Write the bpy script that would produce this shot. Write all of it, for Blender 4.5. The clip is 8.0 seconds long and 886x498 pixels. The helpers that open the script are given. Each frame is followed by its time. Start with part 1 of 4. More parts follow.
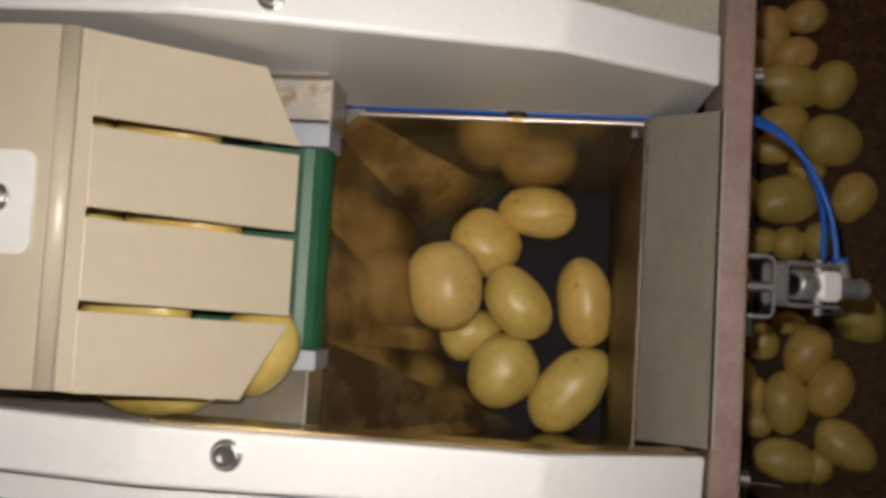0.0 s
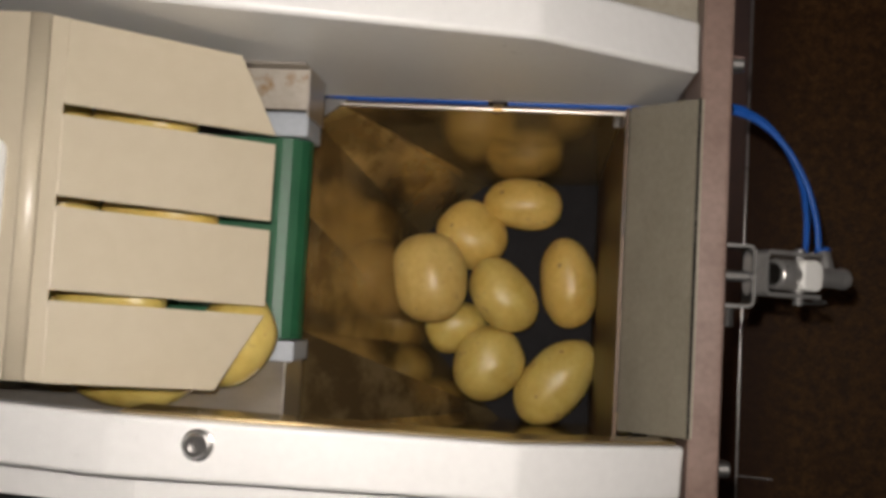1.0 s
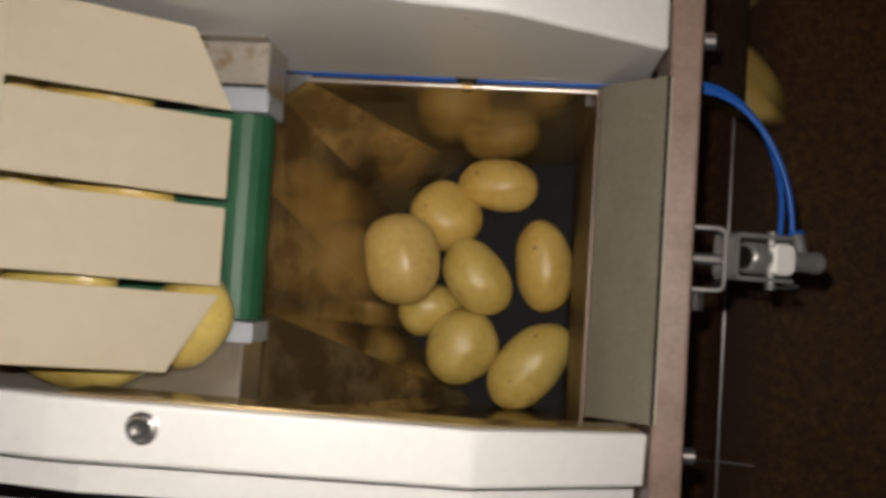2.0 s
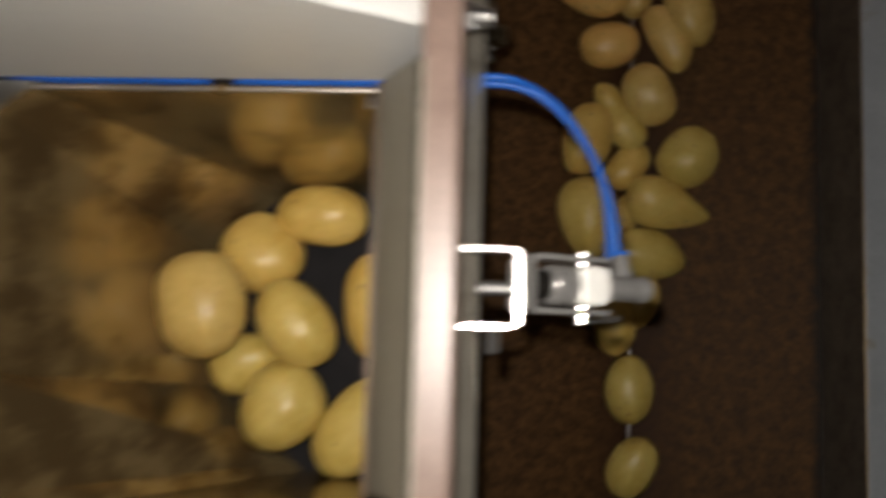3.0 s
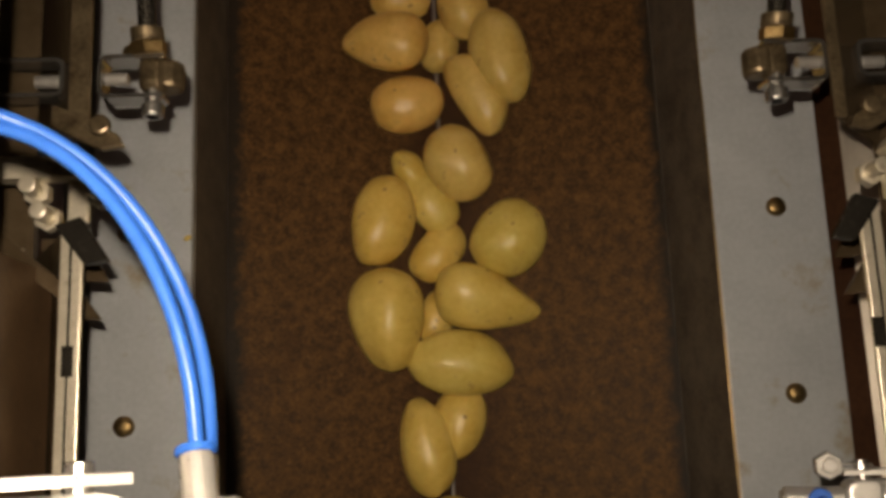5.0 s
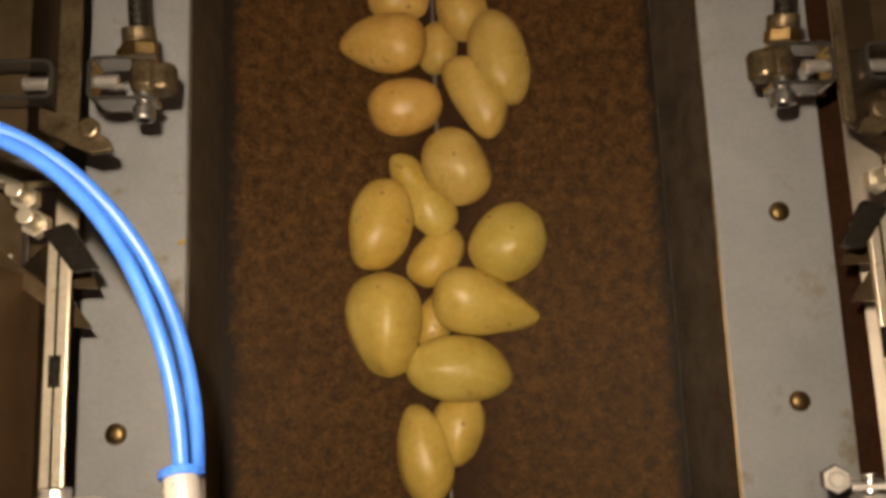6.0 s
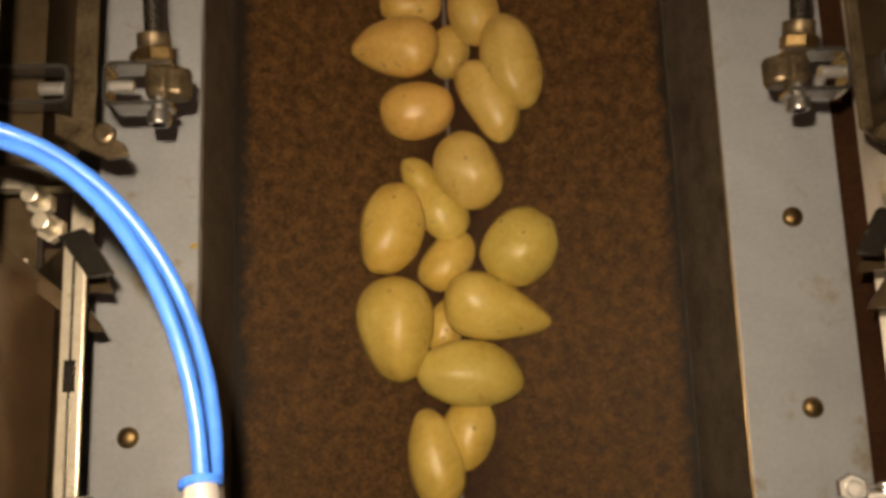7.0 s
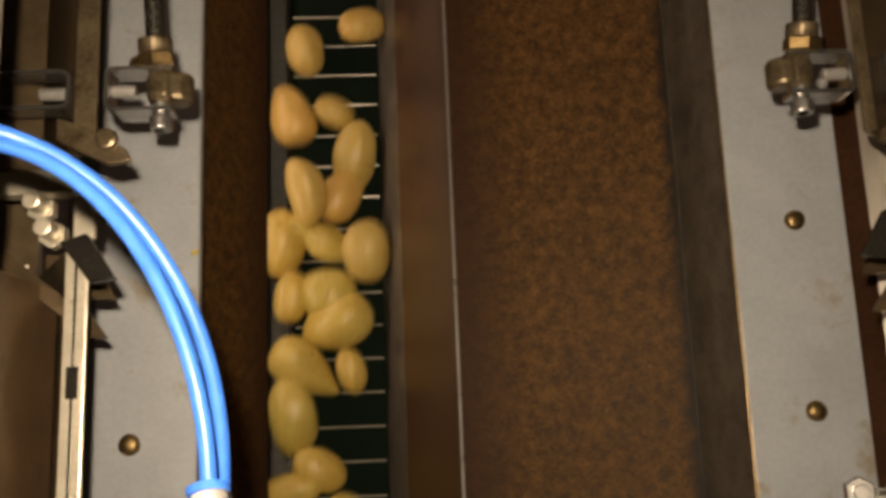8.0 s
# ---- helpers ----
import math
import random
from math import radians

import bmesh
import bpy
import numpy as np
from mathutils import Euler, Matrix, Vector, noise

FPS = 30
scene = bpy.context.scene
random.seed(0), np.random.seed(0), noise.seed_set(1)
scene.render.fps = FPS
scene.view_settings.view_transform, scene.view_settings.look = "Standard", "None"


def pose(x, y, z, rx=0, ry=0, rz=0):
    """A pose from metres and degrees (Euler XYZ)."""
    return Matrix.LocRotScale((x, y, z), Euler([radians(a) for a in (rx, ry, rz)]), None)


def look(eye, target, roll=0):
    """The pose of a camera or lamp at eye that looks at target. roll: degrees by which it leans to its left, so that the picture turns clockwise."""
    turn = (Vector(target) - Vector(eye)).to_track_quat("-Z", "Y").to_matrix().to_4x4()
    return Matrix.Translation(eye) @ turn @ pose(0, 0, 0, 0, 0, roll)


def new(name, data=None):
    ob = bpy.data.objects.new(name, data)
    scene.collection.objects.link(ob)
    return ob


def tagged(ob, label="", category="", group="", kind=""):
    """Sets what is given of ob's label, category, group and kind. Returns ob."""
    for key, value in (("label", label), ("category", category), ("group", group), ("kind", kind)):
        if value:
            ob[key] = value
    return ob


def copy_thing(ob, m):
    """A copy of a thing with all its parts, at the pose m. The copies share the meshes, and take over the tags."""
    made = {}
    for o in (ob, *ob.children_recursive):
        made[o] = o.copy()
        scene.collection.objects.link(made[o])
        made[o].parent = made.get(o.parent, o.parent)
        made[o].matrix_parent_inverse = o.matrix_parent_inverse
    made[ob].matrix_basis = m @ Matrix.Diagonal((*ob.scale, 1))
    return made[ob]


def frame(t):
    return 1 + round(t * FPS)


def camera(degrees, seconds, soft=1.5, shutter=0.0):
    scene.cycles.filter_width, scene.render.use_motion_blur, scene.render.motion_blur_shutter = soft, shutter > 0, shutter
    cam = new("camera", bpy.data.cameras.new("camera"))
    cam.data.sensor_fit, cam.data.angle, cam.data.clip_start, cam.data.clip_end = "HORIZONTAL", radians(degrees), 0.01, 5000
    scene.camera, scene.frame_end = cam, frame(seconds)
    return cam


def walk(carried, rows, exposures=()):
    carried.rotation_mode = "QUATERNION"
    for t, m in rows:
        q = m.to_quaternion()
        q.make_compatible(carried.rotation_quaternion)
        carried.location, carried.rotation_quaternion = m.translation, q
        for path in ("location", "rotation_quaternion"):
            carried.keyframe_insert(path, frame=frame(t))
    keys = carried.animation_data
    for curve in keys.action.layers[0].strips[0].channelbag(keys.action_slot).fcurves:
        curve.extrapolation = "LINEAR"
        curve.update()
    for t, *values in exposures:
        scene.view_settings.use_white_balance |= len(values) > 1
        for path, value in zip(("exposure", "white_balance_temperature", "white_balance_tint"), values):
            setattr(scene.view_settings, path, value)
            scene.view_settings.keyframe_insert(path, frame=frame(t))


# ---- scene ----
cam = camera(50.4, 8.0, soft=3.8, shutter=0.8)
PATH = [
    (0, -0.3821, -0.0543, 1.5607, 3.95, 5.2, 3.26),
    (0.5, -0.3775, -0.0545, 1.5587, 3.93, 5.17, 3.27),
    (1, -0.3667, -0.058, 1.555, 3.73, 5.2, 3.15),
    (1.2, -0.3616, -0.0567, 1.5549, 3.58, 5.21, 3.1),
    (2.3, -0.3227, -0.0597, 1.5036, 2.63, 4.51, 3.7),
    (2.5, -0.2995, -0.0645, 1.4671, 3.37, 4.01, 3.37),
    (2.9, -0.236, -0.058, 1.411, 5.26, 3.70, 2.35),
    (3.2, -0.171, -0.047, 1.321, 6.40, 2.50, 0.05),
    (3.5, -0.1378, -0.0209, 1.2467, 6.8, 0.51, -1.11),
    (4, -0.091, -0.0058, 1.1767, 9.88, -1.16, -1.64),
    (4.5, -0.0754, -0.0005, 1.1247, 10.82, -1.73, -2.25),
    (6, -0.0731, 0.0104, 1.0812, 10.98, -2.16, -2.18),
    (6.5, -0.0733, 0.0119, 1.0804, 10.91, -2.11, -1.98),
    (7, -0.0768, 0.0128, 1.0807, 11.11, -1.71, -1.92),
    (7.5, -0.0806, 0.0148, 1.078, 11.28, -1.74, -2.06),
    (8, -0.0801, 0.0125, 1.078, 11.48, -1.77, -2.21),
]
EXPOSURES = [(0, -0.48, 6150, 11), (1.2, -0.48, 6150, 11), (2.3, -0.58, 6250, 10), (3.0, -0.46, 6200, 8), (3.5, -0.18, 5900, 4), (4.0, -0.48, 6900, 7), (4.7, -0.48, 7700, 9), (5.8, 0.0, 8600, 13), (6.5, 0.04, 8700, 13), (7.4, 0.2, 8900, 12), (8, 0.2, 8500, 11)]
walk(cam, [(t, pose(*p)) for t, *p in PATH], EXPOSURES)

# ---- light: a torch beside the lens lights the machine, the hall above is dim ----
world = bpy.data.worlds.new("hall_air")
scene.world = world
world.use_nodes = True
world.node_tree.nodes["Background"].inputs[0].default_value = (0.9, 0.85, 0.8, 1)
world.node_tree.nodes["Background"].inputs[1].default_value = 0.05


def area_lamp(name, m, sx, sy, watts, colour):
    data = bpy.data.lights.new(name, "AREA")
    data.shape, data.size, data.size_y, data.energy, data.color = "RECTANGLE", sx, sy, watts, colour
    ob = new(name, data)
    ob.matrix_world = m
    return ob


TORCH_POWER = 30000.0
# unseen hall ceiling tubes; unseen fill lamp added beside the packing belt under the machine
for lx in (-2.7, 0.1, 2.7):
    area_lamp("hall_tube_light", look((lx, 0.3, 3.1), (lx, 0.3, 0)), 0.3, 3.0, 2.0, (1.0, 0.88, 0.74))
area_lamp("packing_fill_light", look((-0.42, 0.48, -0.20), (-0.17, 0.48, -0.17)), 0.8, 0.05, 0.75, (1.0, 0.82, 0.78))
# unseen warm fill lamp added over the upper end of the trough
area_lamp("trough_warm_fill", look((-0.03, 1.02, 0.50), (-0.03, 0.45, 0.04)), 0.5, 0.05, 0.5, (1.0, 0.60, 0.46))


# ---- materials ----
def material(name, a, b, rough=0.5, metal=0.0, scale=20.0, fine=220.0, bump=0.15, spots=None, spot_at=0.62, spot_scale=9.0,
             rough_var=0.12, coat=0.0, stretch=(1, 1, 1), random_tint=None, sub=0.0, bump_dist=0.0012, lo=0.36, hi=0.64):
    m = bpy.data.materials.new(name)
    m.use_nodes = True
    nt = m.node_tree
    n, k = nt.nodes, nt.links.new
    p = n["Principled BSDF"]
    tc = n.new("ShaderNodeTexCoord")
    mp = n.new("ShaderNodeMapping")
    mp.inputs["Scale"].default_value = stretch
    k(tc.outputs["Object"], mp.inputs["Vector"])
    big = n.new("ShaderNodeTexNoise")
    big.inputs["Scale"].default_value, big.inputs["Detail"].default_value, big.inputs["Roughness"].default_value = scale, 5, 0.6
    small = n.new("ShaderNodeTexNoise")
    small.inputs["Scale"].default_value, small.inputs["Detail"].default_value = fine, 3
    k(mp.outputs[0], big.inputs["Vector"])
    k(mp.outputs[0], small.inputs["Vector"])
    add = n.new("ShaderNodeMath")
    add.operation = "MULTIPLY_ADD"
    add.inputs[1].default_value, add.inputs[2].default_value = 0.4, 0.0
    k(small.outputs["Fac"], add.inputs[0])
    mixf = n.new("ShaderNodeMath")
    mixf.operation = "MULTIPLY_ADD"
    mixf.inputs[1].default_value = 0.6
    k(big.outputs["Fac"], mixf.inputs[0])
    k(add.outputs[0], mixf.inputs[2])
    ramp = n.new("ShaderNodeValToRGB")
    ramp.color_ramp.elements[0].position, ramp.color_ramp.elements[1].position = lo, hi
    ramp.color_ramp.elements[0].color, ramp.color_ramp.elements[1].color = (*a, 1), (*b, 1)
    k(mixf.outputs[0], ramp.inputs["Fac"])
    col = ramp.outputs[0]
    if random_tint:
        info = n.new("ShaderNodeObjectInfo")
        mx = n.new("ShaderNodeMix")
        mx.data_type = "RGBA"
        mx.blend_type = "MULTIPLY"
        r2 = n.new("ShaderNodeValToRGB")
        for i, (pos, c) in enumerate(random_tint):
            e = r2.color_ramp.elements[i] if i < 2 else r2.color_ramp.elements.new(pos)
            e.position, e.color = pos, (*c, 1)
        k(info.outputs["Random"], r2.inputs["Fac"])
        mx.inputs["Factor"].default_value = 1.0
        k(col, mx.inputs["A"])
        k(r2.outputs[0], mx.inputs["B"])
        col = mx.outputs["Result"]
    if spots:
        sp = n.new("ShaderNodeTexNoise")
        sp.inputs["Scale"].default_value, sp.inputs["Detail"].default_value, sp.inputs["Roughness"].default_value = spot_scale, 8, 0.65
        k(tc.outputs["Object"], sp.inputs["Vector"])
        rs = n.new("ShaderNodeValToRGB")
        rs.color_ramp.elements[0].position, rs.color_ramp.elements[1].position = spot_at, min(1.0, spot_at + 0.1)
        k(sp.outputs["Fac"], rs.inputs["Fac"])
        mx = n.new("ShaderNodeMix")
        mx.data_type = "RGBA"
        k(rs.outputs[0], mx.inputs["Factor"])
        k(col, mx.inputs["A"])
        mx.inputs["B"].default_value = (*spots, 1)
        col = mx.outputs["Result"]
    k(col, p.inputs["Base Color"])
    rr = n.new("ShaderNodeMapRange")
    rr.inputs["To Min"].default_value, rr.inputs["To Max"].default_value = max(0.03, rough - rough_var), min(1, rough + rough_var)
    k(mixf.outputs[0], rr.inputs["Value"])
    k(rr.outputs[0], p.inputs["Roughness"])
    p.inputs["Metallic"].default_value = metal
    p.inputs["Coat Weight"].default_value = coat
    p.inputs["Coat Roughness"].default_value = 0.18
    if sub:
        p.inputs["Subsurface Weight"].default_value = sub
        p.inputs["Subsurface Radius"].default_value = (0.006, 0.003, 0.0012)
        p.inputs["Subsurface Scale"].default_value = 1.0
    if bump:
        bp = n.new("ShaderNodeBump")
        bp.inputs["Strength"].default_value, bp.inputs["Distance"].default_value = bump, bump_dist
        k(mixf.outputs[0], bp.inputs["Height"])
        k(bp.outputs[0], p.inputs["Normal"])
    return m


WHITE = material("white_plastic", (0.72, 0.717, 0.705), (0.77, 0.767, 0.755), 0.32, 0, 5, 160, 0.05, spots=(0.60, 0.50, 0.36), spot_at=0.72, spot_scale=14)
BEIGE = material("beige_cover", (0.52, 0.455, 0.335), (0.56, 0.495, 0.375), 0.34, 0, 9, 90, 0.03)
LABEL = material("white_label", (0.78, 0.77, 0.74), (0.82, 0.81, 0.78), 0.4, 0, 12, 90, 0.02)
GREEN = material("green_belt", (0.010, 0.070, 0.030), (0.017, 0.10, 0.042), 0.45, 0, 30, 300, 0.1)
DARKGREEN = material("dark_green_belt", (0.002, 0.007, 0.004), (0.004, 0.011, 0.006), 0.85, 0, 25, 300, 0.1)
STEEL = material("stainless_steel", (0.48, 0.44, 0.39), (0.58, 0.54, 0.48), 0.34, 0.85, 30, 400, 0.04, stretch=(1, 1, 6))
HOPPER = material("smeared_stainless_steel", (0.29, 0.205, 0.09), (0.44, 0.335, 0.165), 0.18, 0.66, 7, 26, 0.12, rough_var=0.07,
                  spots=(0.17, 0.115, 0.052), spot_at=0.50, spot_scale=10, bump_dist=0.0016)
ZINC = material("zinc_plated_steel", (0.60, 0.585, 0.57), (0.72, 0.71, 0.70), 0.24, 0.95, 30, 160, 0.02, rough_var=0.06)
BRACKET = material("bright_bent_steel", (0.39, 0.38, 0.37), (0.48, 0.47, 0.46), 0.23, 0.95, 30, 200, 0.03)
ALU = material("satin_aluminium", (0.50, 0.49, 0.475), (0.60, 0.59, 0.575), 0.30, 0.75, 40, 300, 0.05)
BRASS = material("yellow_zinc_steel", (0.19, 0.125, 0.055), (0.34, 0.24, 0.115), 0.40, 0.95, 60, 500, 0.08, spots=(0.15, 0.08, 0.03), spot_at=0.6, spot_scale=60)
FITTING = material("dirty_worn_fitting", (0.075, 0.055, 0.033), (0.19, 0.145, 0.09), 0.34, 0.7, 60, 300, 0.06, spots=(0.05, 0.03, 0.015), spot_at=0.6, spot_scale=70)
# steel with the torch's reflection put into a paler, less metallic base
SHEENSTEEL = material("pale_sheen_steel", (0.48, 0.44, 0.36), (0.62, 0.58, 0.49), 0.34, 0.6, 30, 300, 0.06, spots=(0.20, 0.15, 0.08), spot_at=0.6, spot_scale=50)
GREYPLATE = material("dusty_grey_plate", (0.245, 0.222, 0.172), (0.335, 0.305, 0.24), 0.62, 0.0, 16, 240, 0.12, spots=(0.46, 0.43, 0.36), spot_at=0.66, spot_scale=90)
BROWNBAR = material("brown_painted_steel", (0.165, 0.108, 0.086), (0.24, 0.165, 0.135), 0.36, 0.0, 22, 260, 0.12, spots=(0.30, 0.23, 0.19), spot_at=0.70, spot_scale=70)
RUST = material("wet_rusty_steel", (0.036, 0.0168, 0.0065), (0.132, 0.066, 0.0215), 0.56, 0.0, 75, 300, 1.0, spots=(0.052, 0.023, 0.0085), spot_at=0.60, spot_scale=9, rough_var=0.24, lo=0.375, hi=0.645)


def flecks(m, colour, scale, at):
    """Fine bright grit strewn over a surface."""
    n, k = m.node_tree.nodes, m.node_tree.links.new
    p = n["Principled BSDF"]
    tc = n.new("ShaderNodeTexCoord")
    grit = n.new("ShaderNodeTexNoise")
    grit.inputs["Scale"].default_value, grit.inputs["Detail"].default_value, grit.inputs["Roughness"].default_value = scale, 6, 0.75
    k(tc.outputs["Object"], grit.inputs["Vector"])
    mr = n.new("ShaderNodeMapRange")
    mr.inputs["From Min"].default_value, mr.inputs["From Max"].default_value = at, at + 0.07
    k(grit.outputs["Fac"], mr.inputs["Value"])
    mx = n.new("ShaderNodeMix")
    mx.data_type = "RGBA"
    k(mr.outputs[0], mx.inputs["Factor"])
    k(p.inputs["Base Color"].links[0].from_socket, mx.inputs["A"])
    mx.inputs["B"].default_value = (*colour, 1)
    k(mx.outputs["Result"], p.inputs["Base Color"])


flecks(RUST, (0.17, 0.095, 0.037), 120, 0.61)
flecks(GREYPLATE, (0.56, 0.53, 0.47), 85, 0.665)


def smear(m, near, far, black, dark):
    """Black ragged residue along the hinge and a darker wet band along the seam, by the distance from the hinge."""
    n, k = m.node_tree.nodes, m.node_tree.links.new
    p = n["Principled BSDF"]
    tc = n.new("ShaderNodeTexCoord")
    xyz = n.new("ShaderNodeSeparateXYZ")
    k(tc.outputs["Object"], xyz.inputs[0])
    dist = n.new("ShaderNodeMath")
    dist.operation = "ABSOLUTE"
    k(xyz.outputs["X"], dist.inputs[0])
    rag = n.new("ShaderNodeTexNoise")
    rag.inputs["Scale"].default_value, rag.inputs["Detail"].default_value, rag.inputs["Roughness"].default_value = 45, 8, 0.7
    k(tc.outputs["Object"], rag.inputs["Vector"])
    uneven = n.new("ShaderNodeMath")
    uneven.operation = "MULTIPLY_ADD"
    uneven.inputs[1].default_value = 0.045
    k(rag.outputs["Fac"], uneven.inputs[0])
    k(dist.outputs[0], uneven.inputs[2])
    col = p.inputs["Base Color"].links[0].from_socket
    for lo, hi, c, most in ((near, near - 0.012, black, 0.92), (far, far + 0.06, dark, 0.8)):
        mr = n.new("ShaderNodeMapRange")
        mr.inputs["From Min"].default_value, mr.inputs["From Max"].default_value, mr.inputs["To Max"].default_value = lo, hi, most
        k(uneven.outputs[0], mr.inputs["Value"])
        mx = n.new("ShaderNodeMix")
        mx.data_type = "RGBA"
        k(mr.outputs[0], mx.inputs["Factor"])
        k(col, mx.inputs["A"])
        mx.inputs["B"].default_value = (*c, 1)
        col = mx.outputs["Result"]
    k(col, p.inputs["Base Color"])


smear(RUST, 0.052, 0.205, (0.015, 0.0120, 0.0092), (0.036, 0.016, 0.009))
DARKWALL = material("dark_wet_steel", (0.045, 0.038, 0.031), (0.155, 0.131, 0.104), 0.5, 0.0, 38, 260, 0.7, spots=(0.11, 0.066, 0.032), spot_at=0.62, spot_scale=30)
flecks(DARKWALL, (0.34, 0.28, 0.20), 120, 0.64)
INNERWALL = material("brown_smeared_inner_wall", (0.060, 0.034, 0.017), (0.125, 0.075, 0.040), 0.45, 0.2, 24, 240, 0.3, spots=(0.035, 0.022, 0.013), spot_at=0.55, spot_scale=18)
BROWNSTEEL = material("brown_stained_steel", (0.050, 0.021, 0.011), (0.095, 0.042, 0.021), 0.4, 0.2, 12, 160, 0.1, stretch=(1, 1, 0.25), spots=(0.035, 0.018, 0.012), spot_at=0.6, spot_scale=20)
DOORMETAL = material("dark_stained_stainless", (0.095, 0.066, 0.038), (0.17, 0.125, 0.078), 0.22, 0.6, 14, 120, 0.06)
STRIP = material("grey_white_plastic_strip", (0.35, 0.378, 0.412), (0.43, 0.462, 0.50), 0.42, 0, 18, 200, 0.06, spots=(0.31, 0.275, 0.215), spot_at=0.585, spot_scale=17)
MAT = material("black_rubber_mat", (0.008, 0.0075, 0.008), (0.018, 0.0165, 0.0175), 0.62, 0, 30, 300, 0.12)
BLUE = material("blue_air_hose", (0.012, 0.080, 0.36), (0.020, 0.110, 0.46), 0.34, 0, 30, 200, 0.02, spots=(0.10, 0.17, 0.45), spot_at=0.72, spot_scale=150)
BLACK = material("black_steel", (0.02, 0.018, 0.016), (0.04, 0.036, 0.03), 0.25, 0.6, 30, 300, 0.08)
FRAME = material("painted_machine_frame", (0.10, 0.10, 0.10), (0.14, 0.14, 0.135), 0.5, 0.2, 8, 120, 0.08)
CONCRETE = material("hall_concrete", (0.16, 0.155, 0.145), (0.24, 0.23, 0.215), 0.8, 0, 3, 60, 0.2)
PAINTWALL = material("hall_wall_paint", (0.30, 0.29, 0.27), (0.36, 0.35, 0.33), 0.7, 0, 2, 40, 0.1)
SKIN = material("washed_potato_skin", (0.525, 0.36, 0.078), (0.69, 0.53, 0.165), 0.38, 0, 24, 120, 0.14, spots=(0.40, 0.245, 0.07), spot_at=0.60, spot_scale=60,
                random_tint=[(0.0, (0.90, 0.94, 0.90)), (1.0, (1.05, 0.965, 0.90)), (0.45, (0.97, 0.985, 0.95)), (0.8, (1.02, 0.98, 0.94))], sub=0.12, rough_var=0.08, bump_dist=0.0006)
# ruddy skin; also carries painted warm light for the trough's upper end
RUDDY_WARMLIT_SKIN = material("ruddy_warm_lit_skin", (0.55, 0.352, 0.092), (0.73, 0.52, 0.185), 0.38, 0, 24, 120, 0.14, spots=(0.40, 0.245, 0.07), spot_at=0.60, spot_scale=60,
                random_tint=[(0.0, (0.90, 0.94, 0.90)), (1.0, (1.05, 0.965, 0.90)), (0.45, (0.97, 0.985, 0.95)), (0.8, (1.02, 0.98, 0.94))], sub=0.12, rough_var=0.08, bump_dist=0.0006)
BLUE.node_tree.nodes["Principled BSDF"].inputs["Specular IOR Level"].default_value = 0.22
DARKGREEN.node_tree.nodes["Principled BSDF"].inputs["Specular IOR Level"].default_value = 0.15
RUST.node_tree.nodes["Principled BSDF"].inputs["Specular IOR Level"].default_value = 0.14
MAT.node_tree.nodes["Principled BSDF"].inputs["Specular IOR Level"].default_value = 0.1
RESIDUE = material("residue_steel", (0.40, 0.36, 0.30), (0.50, 0.46, 0.40), 0.4, 0.6, 20, 200, 0.15, spots=(0.30, 0.19, 0.09), spot_at=0.55, spot_scale=45)
EYE = material("potato_scar", (0.05, 0.03, 0.012), (0.10, 0.06, 0.025), 0.6, 0, 80, 400, 0.2)
SKINMARK = material("brown_potato_eye", (0.27, 0.16, 0.05), (0.38, 0.24, 0.075), 0.5, 0, 80, 400, 0.2)
TORCHGLOW = bpy.data.materials.new("torch_glow")
TORCHGLOW.use_nodes = True
_p = TORCHGLOW.node_tree.nodes["Principled BSDF"]
_p.inputs["Base Color"].default_value = (1, 1, 1, 1)
_p.inputs["Emission Color"].default_value = (1.0, 0.89, 0.775, 1)
_p.inputs["Emission Strength"].default_value = TORCH_POWER


# ---- mesh helpers ----
def finish(name, bm, mat, smooth=False):
    me = bpy.data.meshes.new(name)
    bmesh.ops.recalc_face_normals(bm, faces=bm.faces)
    bm.to_mesh(me)
    bm.free()
    me.materials.append(mat)
    if smooth:
        for p in me.polygons:
            p.use_smooth = True
    return new(name, me)


def part(name, bm, mat, parent, label="", smooth=False):
    ob = finish(name, bm, mat, smooth)
    ob.parent = parent
    if label:
        ob["label"] = label
    return ob


def thing(name, label, category, x=0, y=0, z=0, group="", kind=""):
    ob = new(name)
    ob.empty_display_size = 0.02
    ob.location = (x, y, z)
    return tagged(ob, label, category, group, kind)


def box(x0, x1, y0, y1, z0, z1, bevel=0.0, seg=2, bm=None):
    own = bmesh.new()
    bmesh.ops.create_cube(own, size=1, matrix=Matrix.LocRotScale(((x0 + x1) / 2, (y0 + y1) / 2, (z0 + z1) / 2), None, (x1 - x0, y1 - y0, z1 - z0)))
    if bevel:
        bmesh.ops.bevel(own, geom=own.edges[:], offset=bevel, segments=seg, affect="EDGES", profile=0.5)
    return join(bm, own)


def join(bm, own):
    if bm is None:
        return own
    me = bpy.data.meshes.new("tmp")
    own.to_mesh(me)
    own.free()
    bm.from_mesh(me)
    bpy.data.meshes.remove(me)
    return bm


